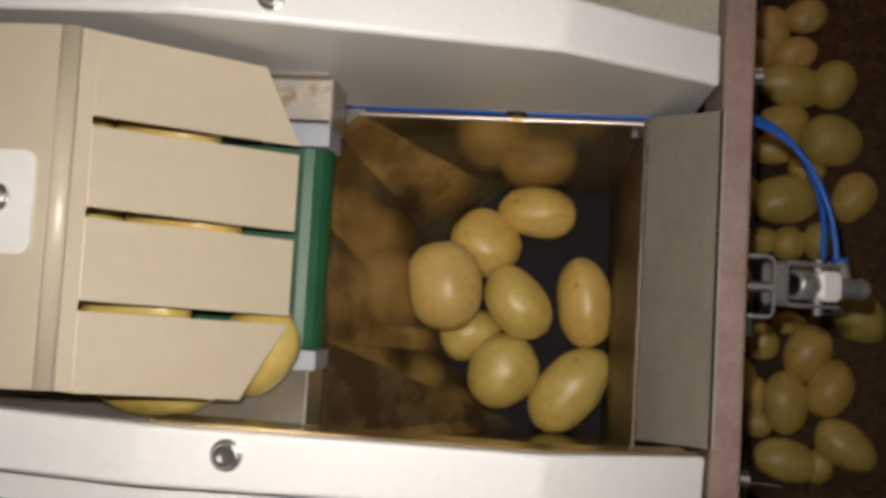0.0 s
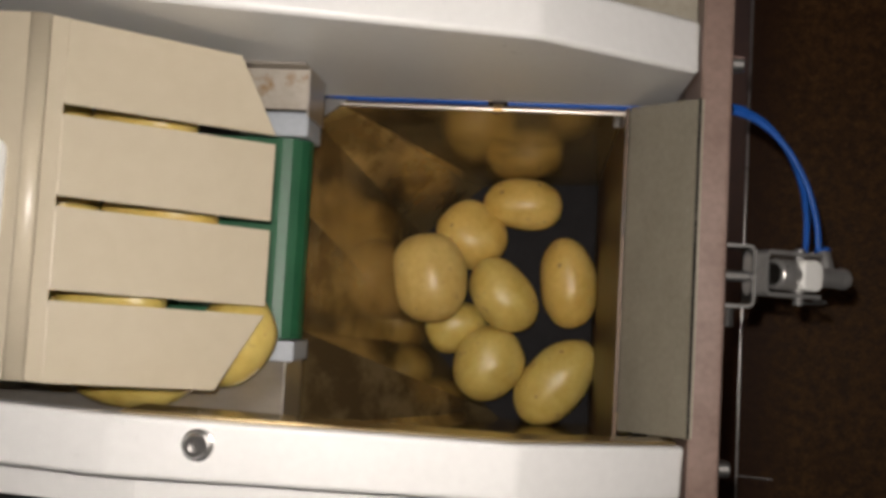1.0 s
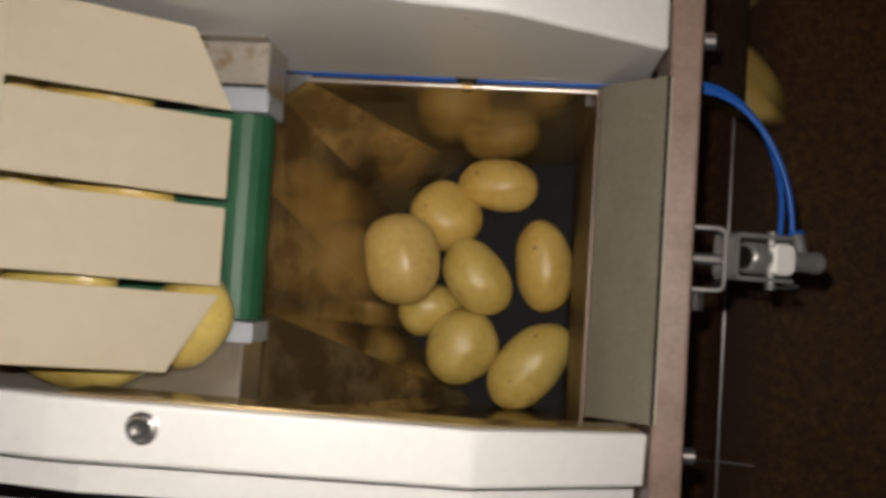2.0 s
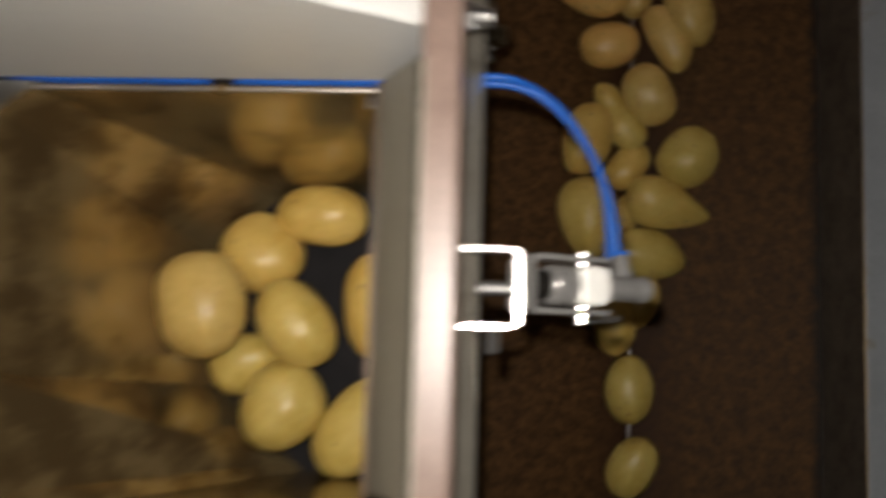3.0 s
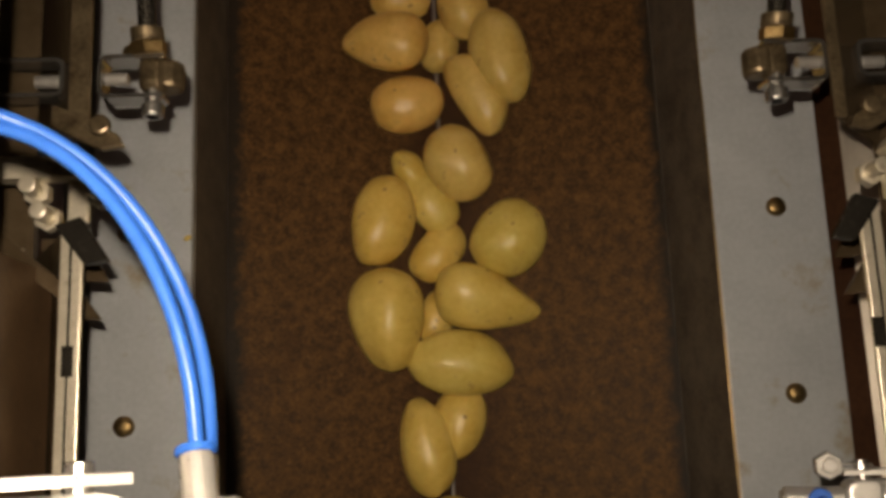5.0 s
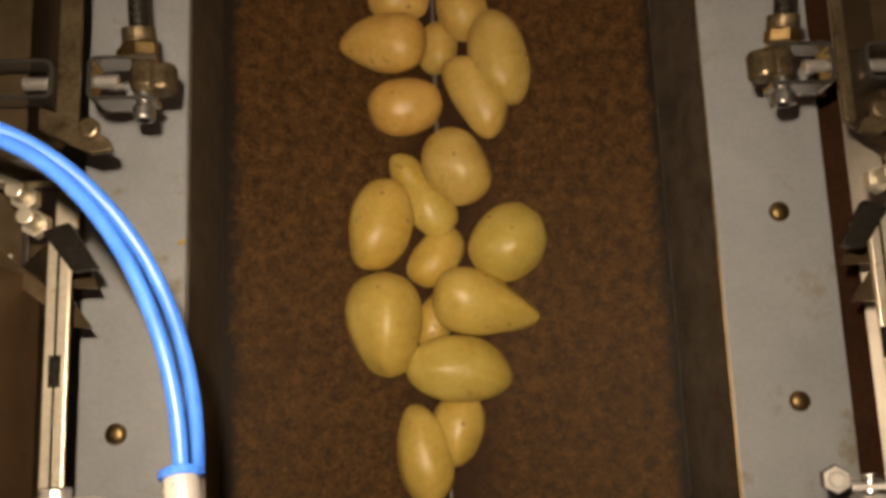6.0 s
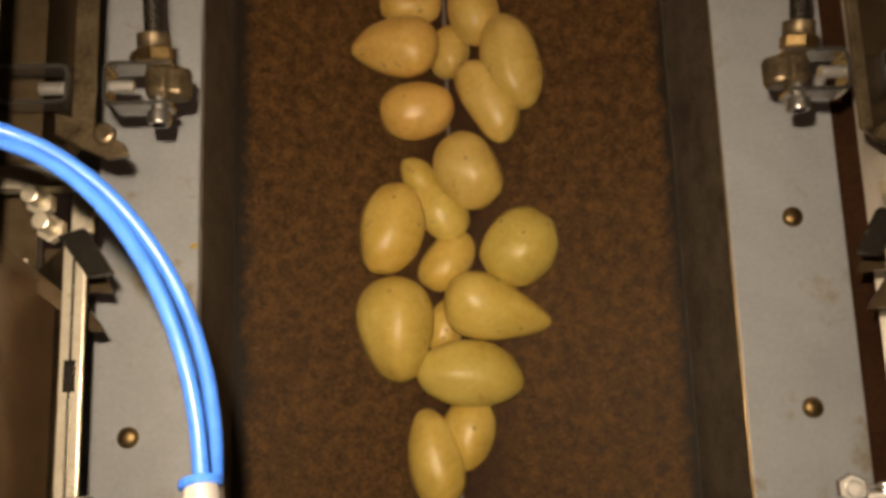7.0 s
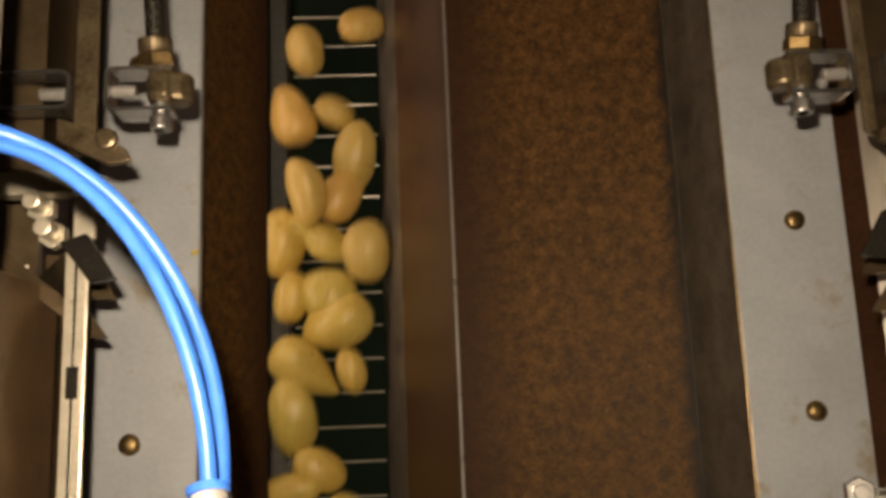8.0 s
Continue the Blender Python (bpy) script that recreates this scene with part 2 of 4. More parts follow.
def prism(profile, depth, m, bevel=0.0, bm=None, seg=2):
    """Extrudes a 2D outline (u, v) by depth along w, then lays it by the pose m."""
    own = bmesh.new()
    bot = [own.verts.new((u, v, 0)) for u, v in profile]
    top = [own.verts.new((u, v, depth)) for u, v in profile]
    own.faces.new(bot[::-1])
    own.faces.new(top)
    k = len(profile)
    for i in range(k):
        own.faces.new((bot[i], bot[(i + 1) % k], top[(i + 1) % k], top[i]))
    if bevel:
        bmesh.ops.bevel(own, geom=own.edges[:], offset=bevel, segments=seg, affect="EDGES", profile=0.5)
    bmesh.ops.transform(own, matrix=m, verts=own.verts)
    return join(bm, own)


def rod(a, b, r, seg=24, bevel=0.0, bm=None, r2=None):
    a, b = Vector(a), Vector(b)
    own = bmesh.new()
    m = Matrix.Translation((a + b) / 2) @ (b - a).to_track_quat("Z", "Y").to_matrix().to_4x4()
    bmesh.ops.create_cone(own, cap_ends=True, segments=seg, radius1=r, radius2=r if r2 is None else r2, depth=(b - a).length, matrix=m)
    if bevel:
        rim = [e for e in own.edges if len(e.link_faces) == 2 and any(len(f.verts) > 4 for f in e.link_faces)]
        bmesh.ops.bevel(own, geom=rim, offset=bevel, segments=2, affect="EDGES", profile=0.5)
    return join(bm, own)


def hose(points, r, res=10, bm=None):
    """A tube of radius r along a smooth curve through the points."""
    pts = [Vector(p) for p in points]
    path = []
    for i in range(len(pts) - 1):
        p0, p1, p2, p3 = pts[max(i - 1, 0)], pts[i], pts[i + 1], pts[min(i + 2, len(pts) - 1)]
        for s in range(res):
            t = s / res
            path.append(0.5 * ((2 * p1) + (p2 - p0) * t + (2 * p0 - 5 * p1 + 4 * p2 - p3) * t * t + (3 * p1 - p0 - 3 * p2 + p3) * t ** 3))
    path.append(pts[-1])
    own = bmesh.new()
    rings = []
    for i, p in enumerate(path):
        d = (path[min(i + 1, len(path) - 1)] - path[max(i - 1, 0)]).normalized()
        q = d.to_track_quat("Z", "Y")
        rings.append([own.verts.new(p + q @ Vector((r * math.cos(a), r * math.sin(a), 0))) for a in (j * math.tau / 14 for j in range(14))])
    for u, v in zip(rings, rings[1:]):
        for j in range(14):
            own.faces.new((u[j], u[(j + 1) % 14], v[(j + 1) % 14], v[j]))
    own.faces.new(rings[0][::-1])
    own.faces.new(rings[-1])
    return join(bm, own)


def sheet(corners, thick, bm=None):
    """A flat plate through coplanar corners, with its thickness on the far side of their normal."""
    pts = [Vector(c) for c in corners]
    nrm = (pts[1] - pts[0]).cross(pts[2] - pts[0]).normalized()
    own = bmesh.new()
    top = [own.verts.new(p) for p in pts]
    low = [own.verts.new(p - nrm * thick) for p in pts]
    own.faces.new(top)
    own.faces.new(low[::-1])
    k = len(pts)
    for i in range(k):
        own.faces.new((top[i], low[i], low[(i + 1) % k], top[(i + 1) % k]))
    return join(bm, own)


def u_bar(x0, x1, y0, y1, z0, z1, wall, turn):
    """A flat bar bent to a U in plan: back at x1 if turn > 0, else at x0; rounded at the bends."""
    r = min(0.006, (y1 - y0) / 3)
    xs, xe, s = (x0, x1, 1) if turn > 0 else (x1, x0, -1)

    def outline(inset, rad):
        pts = [(xs, y0 + inset)]
        for i in range(5):
            a = -math.pi / 2 + i * math.pi / 8
            pts.append((xe - s * inset - s * rad + s * rad * math.cos(a), y0 + inset + rad + rad * math.sin(a)))
        for i in range(5):
            a = i * math.pi / 8
            pts.append((xe - s * inset - s * rad + s * rad * math.cos(a), y1 - inset - rad + rad * math.sin(a)))
        return pts + [(xs, y1 - inset)]
    out, inn = outline(0, r), outline(wall, max(0.001, r - wall))
    bm = bmesh.new()
    for za in (z0, z1):
        for ring in (out, inn):
            for u, v in ring:
                bm.verts.new((u, v, za))
    bm.verts.ensure_lookup_table()
    k = len(out)
    o0, i0, o1, i1 = 0, k, 2 * k, 3 * k
    V = bm.verts
    for i in range(k - 1):
        bm.faces.new((V[o0 + i], V[o0 + i + 1], V[o1 + i + 1], V[o1 + i]))
        bm.faces.new((V[i0 + i], V[i1 + i], V[i1 + i + 1], V[i0 + i + 1]))
        bm.faces.new((V[o1 + i], V[o1 + i + 1], V[i1 + i + 1], V[i1 + i]))
        bm.faces.new((V[o0 + i], V[i0 + i], V[i0 + i + 1], V[o0 + i + 1]))
    for e in (0, k - 1):
        bm.faces.new((V[o0 + e], V[o1 + e], V[i1 + e], V[i0 + e]))
    bmesh.ops.recalc_face_normals(bm, faces=bm.faces)
    return bm


# ---- the hall around the machine ----
def hall():
    tagged(finish("floor", box(-4, 4, -4, 4, -1.15, -1.0), CONCRETE), "grey concrete hall floor under the machine", "floor", kind="structure")
    for name, b in (("wall_north", (-4, 4, 4, 4.2)), ("wall_south", (-4, 4, -4.2, -4)), ("wall_east", (4, 4.2, -4.2, 4.2)), ("wall_west", (-4.2, -4, -4.2, 4.2))):
        tagged(finish(name, box(*b, -1.15, 3.2), PAINTWALL), "plain painted wall of the hall", "wall", kind="structure")
    tagged(finish("ceiling", box(-4.2, 4.2, -4.2, 4.2, 3.2, 3.35), PAINTWALL), "plain painted ceiling of the hall", "ceiling", kind="structure")


hall()

# ---- the collecting trough: strips, side walls, flaps ----
SEAM, HINGE_L, HINGE_R, HINGE_Z = -0.028, -0.2755, 0.221, 0.075
HINGE_TOP = 0.193
Y0, Y1 = -0.75, 1.05
BRX, BLX = 0.2955, -0.3365


def bolt(name, label, x, y, z, mat, r=0.0085, washer=0.0, socket=False, group=""):
    b = thing(name, label, "bolt", x, y, z, group=group)
    if washer:
        part("washer", rod((0, 0, -0.001), (0, 0, 0.002), washer, 28, 0.0005), ZINC, b)
    if socket:
        own = bmesh.new()
        prof = [(r, 0.0005), (r, 0.006), (r * 0.86, 0.0075), (r * 0.52, 0.0075), (r * 0.5, 0.003), (0.0, 0.0028)]
        rings = [[own.verts.new((q * math.cos(a), q * math.sin(a), h)) for a in (i * math.tau / 24 for i in range(24))] for q, h in prof[:-1]]
        tip = own.verts.new((0, 0, prof[-1][1]))
        for u, v in zip(rings, rings[1:]):
            for i in range(24):
                own.faces.new((u[i], u[(i + 1) % 24], v[(i + 1) % 24], v[i]))
        for i in range(24):
            own.faces.new((rings[-1][i], rings[-1][(i + 1) % 24], tip))
        part("head", own, mat, b)
    else:
        # low domed head
        own = bmesh.new()
        prof = [(r, 0.0), (r, 0.0022), (r * 0.93, 0.0042), (r * 0.78, 0.0056), (r * 0.5, 0.0066), (r * 0.2, 0.0070)]
        rings = [[own.verts.new((q * math.cos(a), q * math.sin(a), h)) for a in (i * math.tau / 24 for i in range(24))] for q, h in prof]
        for u, v in zip(rings, rings[1:]):
            for i in range(24):
                own.faces.new((u[i], u[(i + 1) % 24], v[(i + 1) % 24], v[i]))
        own.faces.new(rings[-1])
        part("head", own, mat, b, smooth=True)
    return b


def trough():
    for name, x0, x1 in (("plastic_strip", -0.372, -0.2765), ("plastic_strip", 0.2335, 0.3460)):
        tagged(finish(name, box(x0, x1, Y0, Y1, 0.188, 0.200, 0.0015), STRIP), "stained grey-white plastic strip bolted along the trough", "strip", "trough strips")
    first = bolt("strip_bolt", "brassy round bolt head on the plastic strip", BRX, 0.0245, 0.200, BRASS, 0.0098, group="strip bolts")
    for i in range(-4, 6):
        if i not in (0, 2):
            copy_thing(first, pose(BRX, 0.0245 + 0.1825 * i, 0.200, 0, 0, 40 * i))
        copy_thing(first, pose(BLX, 0.018 + 0.1825 * i, 0.200, 0, 0, 70 * i))
    wl = thing("trough_wall", "brown stained steel wall behind the hinged flap", "wall panel")
    part("panel", box(-0.3755, -0.3725, Y0, Y1, -0.12, 0.1875), BROWNSTEEL, wl)
    wr = thing("trough_wall", "dark wet steel side wall of the trough", "wall panel")
    part("panel", box(0.2365, 0.2395, Y0, Y1, -0.62, 0.1875), BROWNSTEEL, wr)
    part("lip", sheet([(0.2330, Y0, 0.198), (0.2330, Y1, 0.198), (0.2216, Y1, 0.0755), (0.2216, Y0, 0.0755)], 0.003), DARKWALL, wr, "black smeared upper lip")
    part("edge_bead", rod((0.2325, Y0, 0.1985), (0.2325, Y1, 0.1985), 0.0010, 10), BRASS, wr, "worn bright upper edge")
    # fixed flap, with its turned edge along the seam
    fx = thing("trough_flap", "rusty brown steel flap, fixed, forming half of the trough", "flap", HINGE_R + 0.014, 0, HINGE_Z, group="trough flaps")
    ox, dx, dz = -0.014, SEAM + 0.002 - HINGE_R - 0.014, -HINGE_Z
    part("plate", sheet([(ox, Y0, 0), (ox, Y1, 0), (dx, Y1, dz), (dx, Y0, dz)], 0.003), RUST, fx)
    # bright bead, only as long as the glint it puts on the plate joint
    u = 0.055 / math.hypot(dx - ox, dz)
    part("joint_glint", rod((dx, -0.302, dz + 0.0005), (dx + (ox - dx) * u, -0.302, dz * (1 - u) + 0.0005), 0.0017, 10), ZINC, fx, "bright bead standing in for a glint at the joint of two flap plates")
    part("seam_edge", rod((dx, Y0, dz), (dx, Y1, dz), 0.0019, 12), ALU, fx, "bright worn steel edge")
    part("hinge", rod((ox + 0.0025, Y0, -0.003), (ox + 0.0025, Y1, -0.003), 0.0035, 14), DARKWALL, fx)
    # hinged flap, swings down to drop the load
    sw = thing("trough_flap", "rusty brown hinged steel flap that drops open", "flap", HINGE_L, 0, HINGE_TOP, group="trough flaps")
    bx, bz = 0.0085, HINGE_Z - HINGE_TOP
    dx, dz = SEAM - 0.002 - HINGE_L, -HINGE_TOP
    part("upper_leaf", sheet([(0.001, Y0, 0), (bx, Y0, bz), (bx, Y1, bz), (0.001, Y1, 0)], 0.003), DARKWALL, sw, "black smeared upright leaf")
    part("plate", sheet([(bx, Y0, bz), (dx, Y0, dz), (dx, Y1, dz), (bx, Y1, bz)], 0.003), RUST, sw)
    # the glint goes on across the hinged flap as a second bead
    u = 0.065 / math.hypot(dx - bx, dz - bz)
    part("joint_glint", rod((dx, -0.302, dz + 0.0005), (dx + (bx - dx) * u, -0.302, dz + (bz - dz) * u + 0.0005), 0.0017, 10), ZINC, sw, "bright bead standing in for a glint at the joint of two flap plates")
    part("hinge", rod((-0.002, Y0, -0.004), (-0.002, Y1, -0.004), 0.003, 14), DARKWALL, sw)
    # chute plates under the fixed flap
    ch = thing("chute_plate", "brown stained steel chute plate under the flap", "chute")
    part("upper_plate", sheet([(-0.027, Y0, -0.008), (-0.027, Y1, -0.008), (-0.088, Y1, -0.22), (-0.088, Y0, -0.22)], 0.003), BROWNSTEEL, ch)
    part("lower_plate", sheet([(-0.088, Y0, -0.222), (-0.088, Y1, -0.222), (-0.118, Y1, -0.39), (-0.118, Y0, -0.39)], 0.003), DARKWALL, ch)
    return sw


drop_flap = trough()


def packing_conveyor():
    c = thing("packing_conveyor", "dark green cleated belt conveyor under the trough", "conveyor")
    part("belt", box(-0.262, -0.118, -0.9, 2.8, -0.410, -0.398, 0.003), DARKGREEN, c)
    part("side_rail", box(-0.118, -0.112, -0.9, 2.8, -0.46, -0.391), BLACK, c)
    part("side_rail", box(-0.2695, -0.2625, -0.9, 2.8, -0.46, -0.385), BLACK, c)
    part("bed", box(-0.262, -0.118, -0.9, 2.8, -0.46, -0.4105), FRAME, c)
    ys = [-0.9 + 0.052 * i for i in range(70)]
    mesh = None
    for y in ys:
        if mesh is None:
            ob = part("cleat", rod((-0.258, 0, 0), (-0.122, 0, 0), 0.0016, 10), SHEENSTEEL, c, "thin pale cross rod")
            mesh = ob.data
        else:
            ob = new("cleat", mesh)
            ob.parent = c
        ob.location = (0, y, -0.3965)
    for y in (-0.7, 0.95, 2.6):
        for x in (-0.255, -0.125):
            part("leg", box(x - 0.015, x + 0.015, y, y + 0.03, -1.0, -0.46), FRAME, c)


packing_conveyor()


def machine_frame():
    f = thing("machine_frame", "dark painted steel frame carrying trough and feeders", "frame")
    for x0, x1, z0 in ((-0.3715, -0.337, 0.150), (0.245, 0.305, 0.12)):
        part("beam", box(x0, x1, Y0 - 0.06, Y1 + 0.06, z0, 0.1875, 0.002), FRAME, f)
        for y in (Y0 - 0.06, Y1 + 0.01):
            part("leg", box(x0, x1, y, y + 0.05, -1.0, z0), FRAME, f)
    part("apron", box(0.3475, 0.405, Y0, Y1, 0.135, 0.150), BROWNSTEEL, f, "brown stained sheet beside the strip")
    for y in (-0.70, 1.0):
        part("post", box(-0.28, -0.24, y - 0.02, y + 0.02, 0.2005, 0.835), FRAME, f)
    for y in (-0.20, 0.18):
        part("feeder_leg", box(-1.14, -1.10, y - 0.02, y + 0.02, -1.0, 0.80), FRAME, f)


machine_frame()


# ---- the weighing hopper with its frame ----
def hopper():
    h = thing("weigh_hopper", "smeared stainless weighing hopper holding a few potatoes", "hopper")
    top = [(-0.2945, -0.180, 0.785), (-0.2945, 0.109, 0.785), (-0.535, 0.109, 0.785), (-0.556, 0.094, 0.785), (-0.556, 0.012, 0.785),
           (-0.556, -0.085, 0.785), (-0.556, -0.165, 0.785), (-0.541, -0.180, 0.785)]
    low = [(-0.2945, -0.1805, 0.503), (-0.2945, 0.0865, 0.503), (-0.418, 0.0810, 0.503), (-0.428, 0.0765, 0.503), (-0.490, 0.020, 0.503),
           (-0.474, -0.104, 0.503), (-0.404, -0.172, 0.503), (-0.394, -0.1805, 0.503)]
    own = bmesh.new()
    a, b = [own.verts.new(p) for p in top], [own.verts.new(p) for p in low]
    for i in range(1, 8):
        own.faces.new((a[i], a[(i + 1) % 8], b[(i + 1) % 8], b[i]))
    bmesh.ops.recalc_face_normals(own, faces=own.faces)
    bmesh.ops.solidify(own, geom=own.faces[:], thickness=0.0018)
    part("shell", own, HOPPER, h)
    part("front_panel", box(-0.2965, -0.2940, -0.1805, 0.1085, 0.503, 0.7965), INNERWALL, h, "brown smeared inner wall")
    part("trapdoor", prism([(p[0] + (0.0005 if p[0] < -0.3 else -0.0025), p[1]) for p in low], 0.008, pose(0, 0, 0.4955), 0.001), MAT, h, "black rubber-faced bottom door")
    part("corner_seam", rod((-0.2975, 0.1045, 0.780), (-0.2975, 0.0850, 0.505), 0.0010, 8), HOPPER, h, "welded corner")
    part("rim_rod", rod((-0.532, 0.1055, 0.788), (-0.296, 0.1055, 0.788), 0.0016, 12), STEEL, h, "thin steel rim rod")
    part("rod_collar", rod((-0.404, 0.1055, 0.788), (-0.396, 0.1055, 0.788), 0.0042, 12), BRASS, h)
    part("inner_nut", rod((-0.3005, 0.096, 0.776), (-0.3005, 0.105, 0.776), 0.0050, 6), ZINC, h)
    part("corner_fold", prism([(-0.560, 0.082), (-0.530, 0.1055), (-0.526, 0.1095), (-0.560, 0.1095)], 0.003, pose(0, 0, 0.786)), ZINC, h)
    # sloping grey ledge and the brown bar that carry it
    led = thing("hopper_ledge", "dusty grey sloping steel ledge beside the hopper", "ledge")
    part("slope", sheet([(-0.2935, -0.1485, 0.798), (-0.2578, -0.1375, 0.911), (-0.2578, 0.0915, 0.911), (-0.2935, 0.1085, 0.798)], 0.003), GREYPLATE, led)
    part("edge_fold", rod((-0.2578, -0.1375, 0.911), (-0.2578, 0.0915, 0.911), 0.0011, 8), BLACK, led, "dark seam along the bar")
    bar = thing("front_bar", "brown painted flat steel bar across the feeders", "bar")
    part("bar_face", box(-0.2572, -0.2365, -0.72, 1.02, 0.840, 0.910, 0.002), BROWNBAR, bar)
    part("lower_rail", sheet([(-0.2405, -0.72, 0.838), (-0.2275, -0.72, 0.806), (-0.2275, 1.02, 0.806), (-0.2405, 1.02, 0.838)], 0.003), SHEENSTEEL, bar, "folded stained stainless rail")
    # shade of the gap between rail and lip, put in as a black strip
    part("rail_gap_shade", box(-0.2318, -0.2292, -0.72, 1.02, 0.750, 0.8035), BLACK, bar)
    part("rail_lip", box(-0.2318, -0.2280, -0.72, 1.02, 0.7465, 0.7495), STEEL, bar, "thin bright lip")
    for y, z in ((0.127, 0.868), (-0.162, 0.868), (0.415, 0.868), (-0.450, 0.868)):
        s = thing("bar_screw", "zinc screw end with nut on the bar", "screw", -0.2365, y, z, group="bar screws")
        part("nut", rod((0, 0, 0), (0.006, 0, 0), 0.0085, 6, 0.0006), ZINC, s)
        part("shank", rod((0.006, 0, 0), (0.015, 0, 0), 0.0060, 18, 0.0008), ZINC, s, "bright rounded screw end")


hopper()


def white_plates():
    prof = [(-1.2, 0.79), (-0.2578, 0.79), (-0.2578, 0.902), (-0.368, 0.976), (-0.60, 1.034), (-1.2, 1.040)]
    m = Matrix(((1, 0, 0, 0), (0, 0, -1, 0.148), (0, 1, 0, 0), (0, 0, 0, 1)))
    tagged(finish("side_plate", prism(prof, 0.037, m, 0.004, seg=4), WHITE), "thick white plastic side plate of the feeder", "plate", "feeder side plates")
    low = [(-1.2, 1.028), (-0.60, 1.022), (-0.368, 0.964), (-0.2578, 0.890), (-0.2578, 0.902), (-0.368, 0.976), (-0.60, 1.034), (-1.2, 1.040)]

    # the lower plate stands a little askew
    skew = Matrix.Translation((-0.6, -0.130, 0)) @ Matrix.Rotation(radians(-2.4), 4, "Z") @ Matrix.Translation((0.6, 0.130, 0))

    def across(y):
        return Matrix(((1, 0, 0, 0), (0, 0, -1, y), (0, 1, 0, 0), (0, 0, 0, 1)))
    tagged(finish("side_plate", prism(low, 0.035, across(-0.130), 0.003, seg=3), WHITE), "white plastic side plate with a socket bolt", "plate", "feeder side plates").matrix_world = skew
    tagged(finish("side_plate", prism([(u, v - 0.008) for u, v in low], 0.06, across(-0.193), 0.003, seg=3), WHITE), "white plastic side plate of the next feeder", "plate", "feeder side plates")
    tagged(finish("gap_cover", prism([(u, v - 0.045) for u, v in low], 0.0265, across(-0.1655)), WHITE), "pale plastic strip between two feeders", "strip").matrix_world = skew
    band = [(-0.60, 0.985), (-0.368, 0.935), (-0.262, 0.866), (-0.262, 0.891), (-0.368, 0.963), (-0.60, 1.021)]
    tagged(finish("edge_sheet", prism(band, 0.002, across(-0.1285)), HOPPER), "tan stained stainless sheet edge along the hopper", "sheet").matrix_world = skew
    tagged(finish("under_rail", box(-1.2, -0.60, -0.164, -0.1565, 0.80, 1.018), STEEL), "steel rail under the white side plate", "rail")
    tagged(finish("back_cover", box(-1.2, -0.2578, 0.149, 0.33, 0.865, 0.885), GREYPLATE), "dull grey cover sheet of the next feeder", "cover")
    bolt("plate_bolt", "steel socket bolt with washer on white plate", -0.552, -0.1455, 1.0225, ZINC, 0.0072, 0.0095, True, "plate bolts")
    bolt("plate_bolt", "steel socket bolt with washer on white plate", -0.5445, 0.126, 1.0215, ZINC, 0.0060, 0.0088, True, "plate bolts")


white_plates()


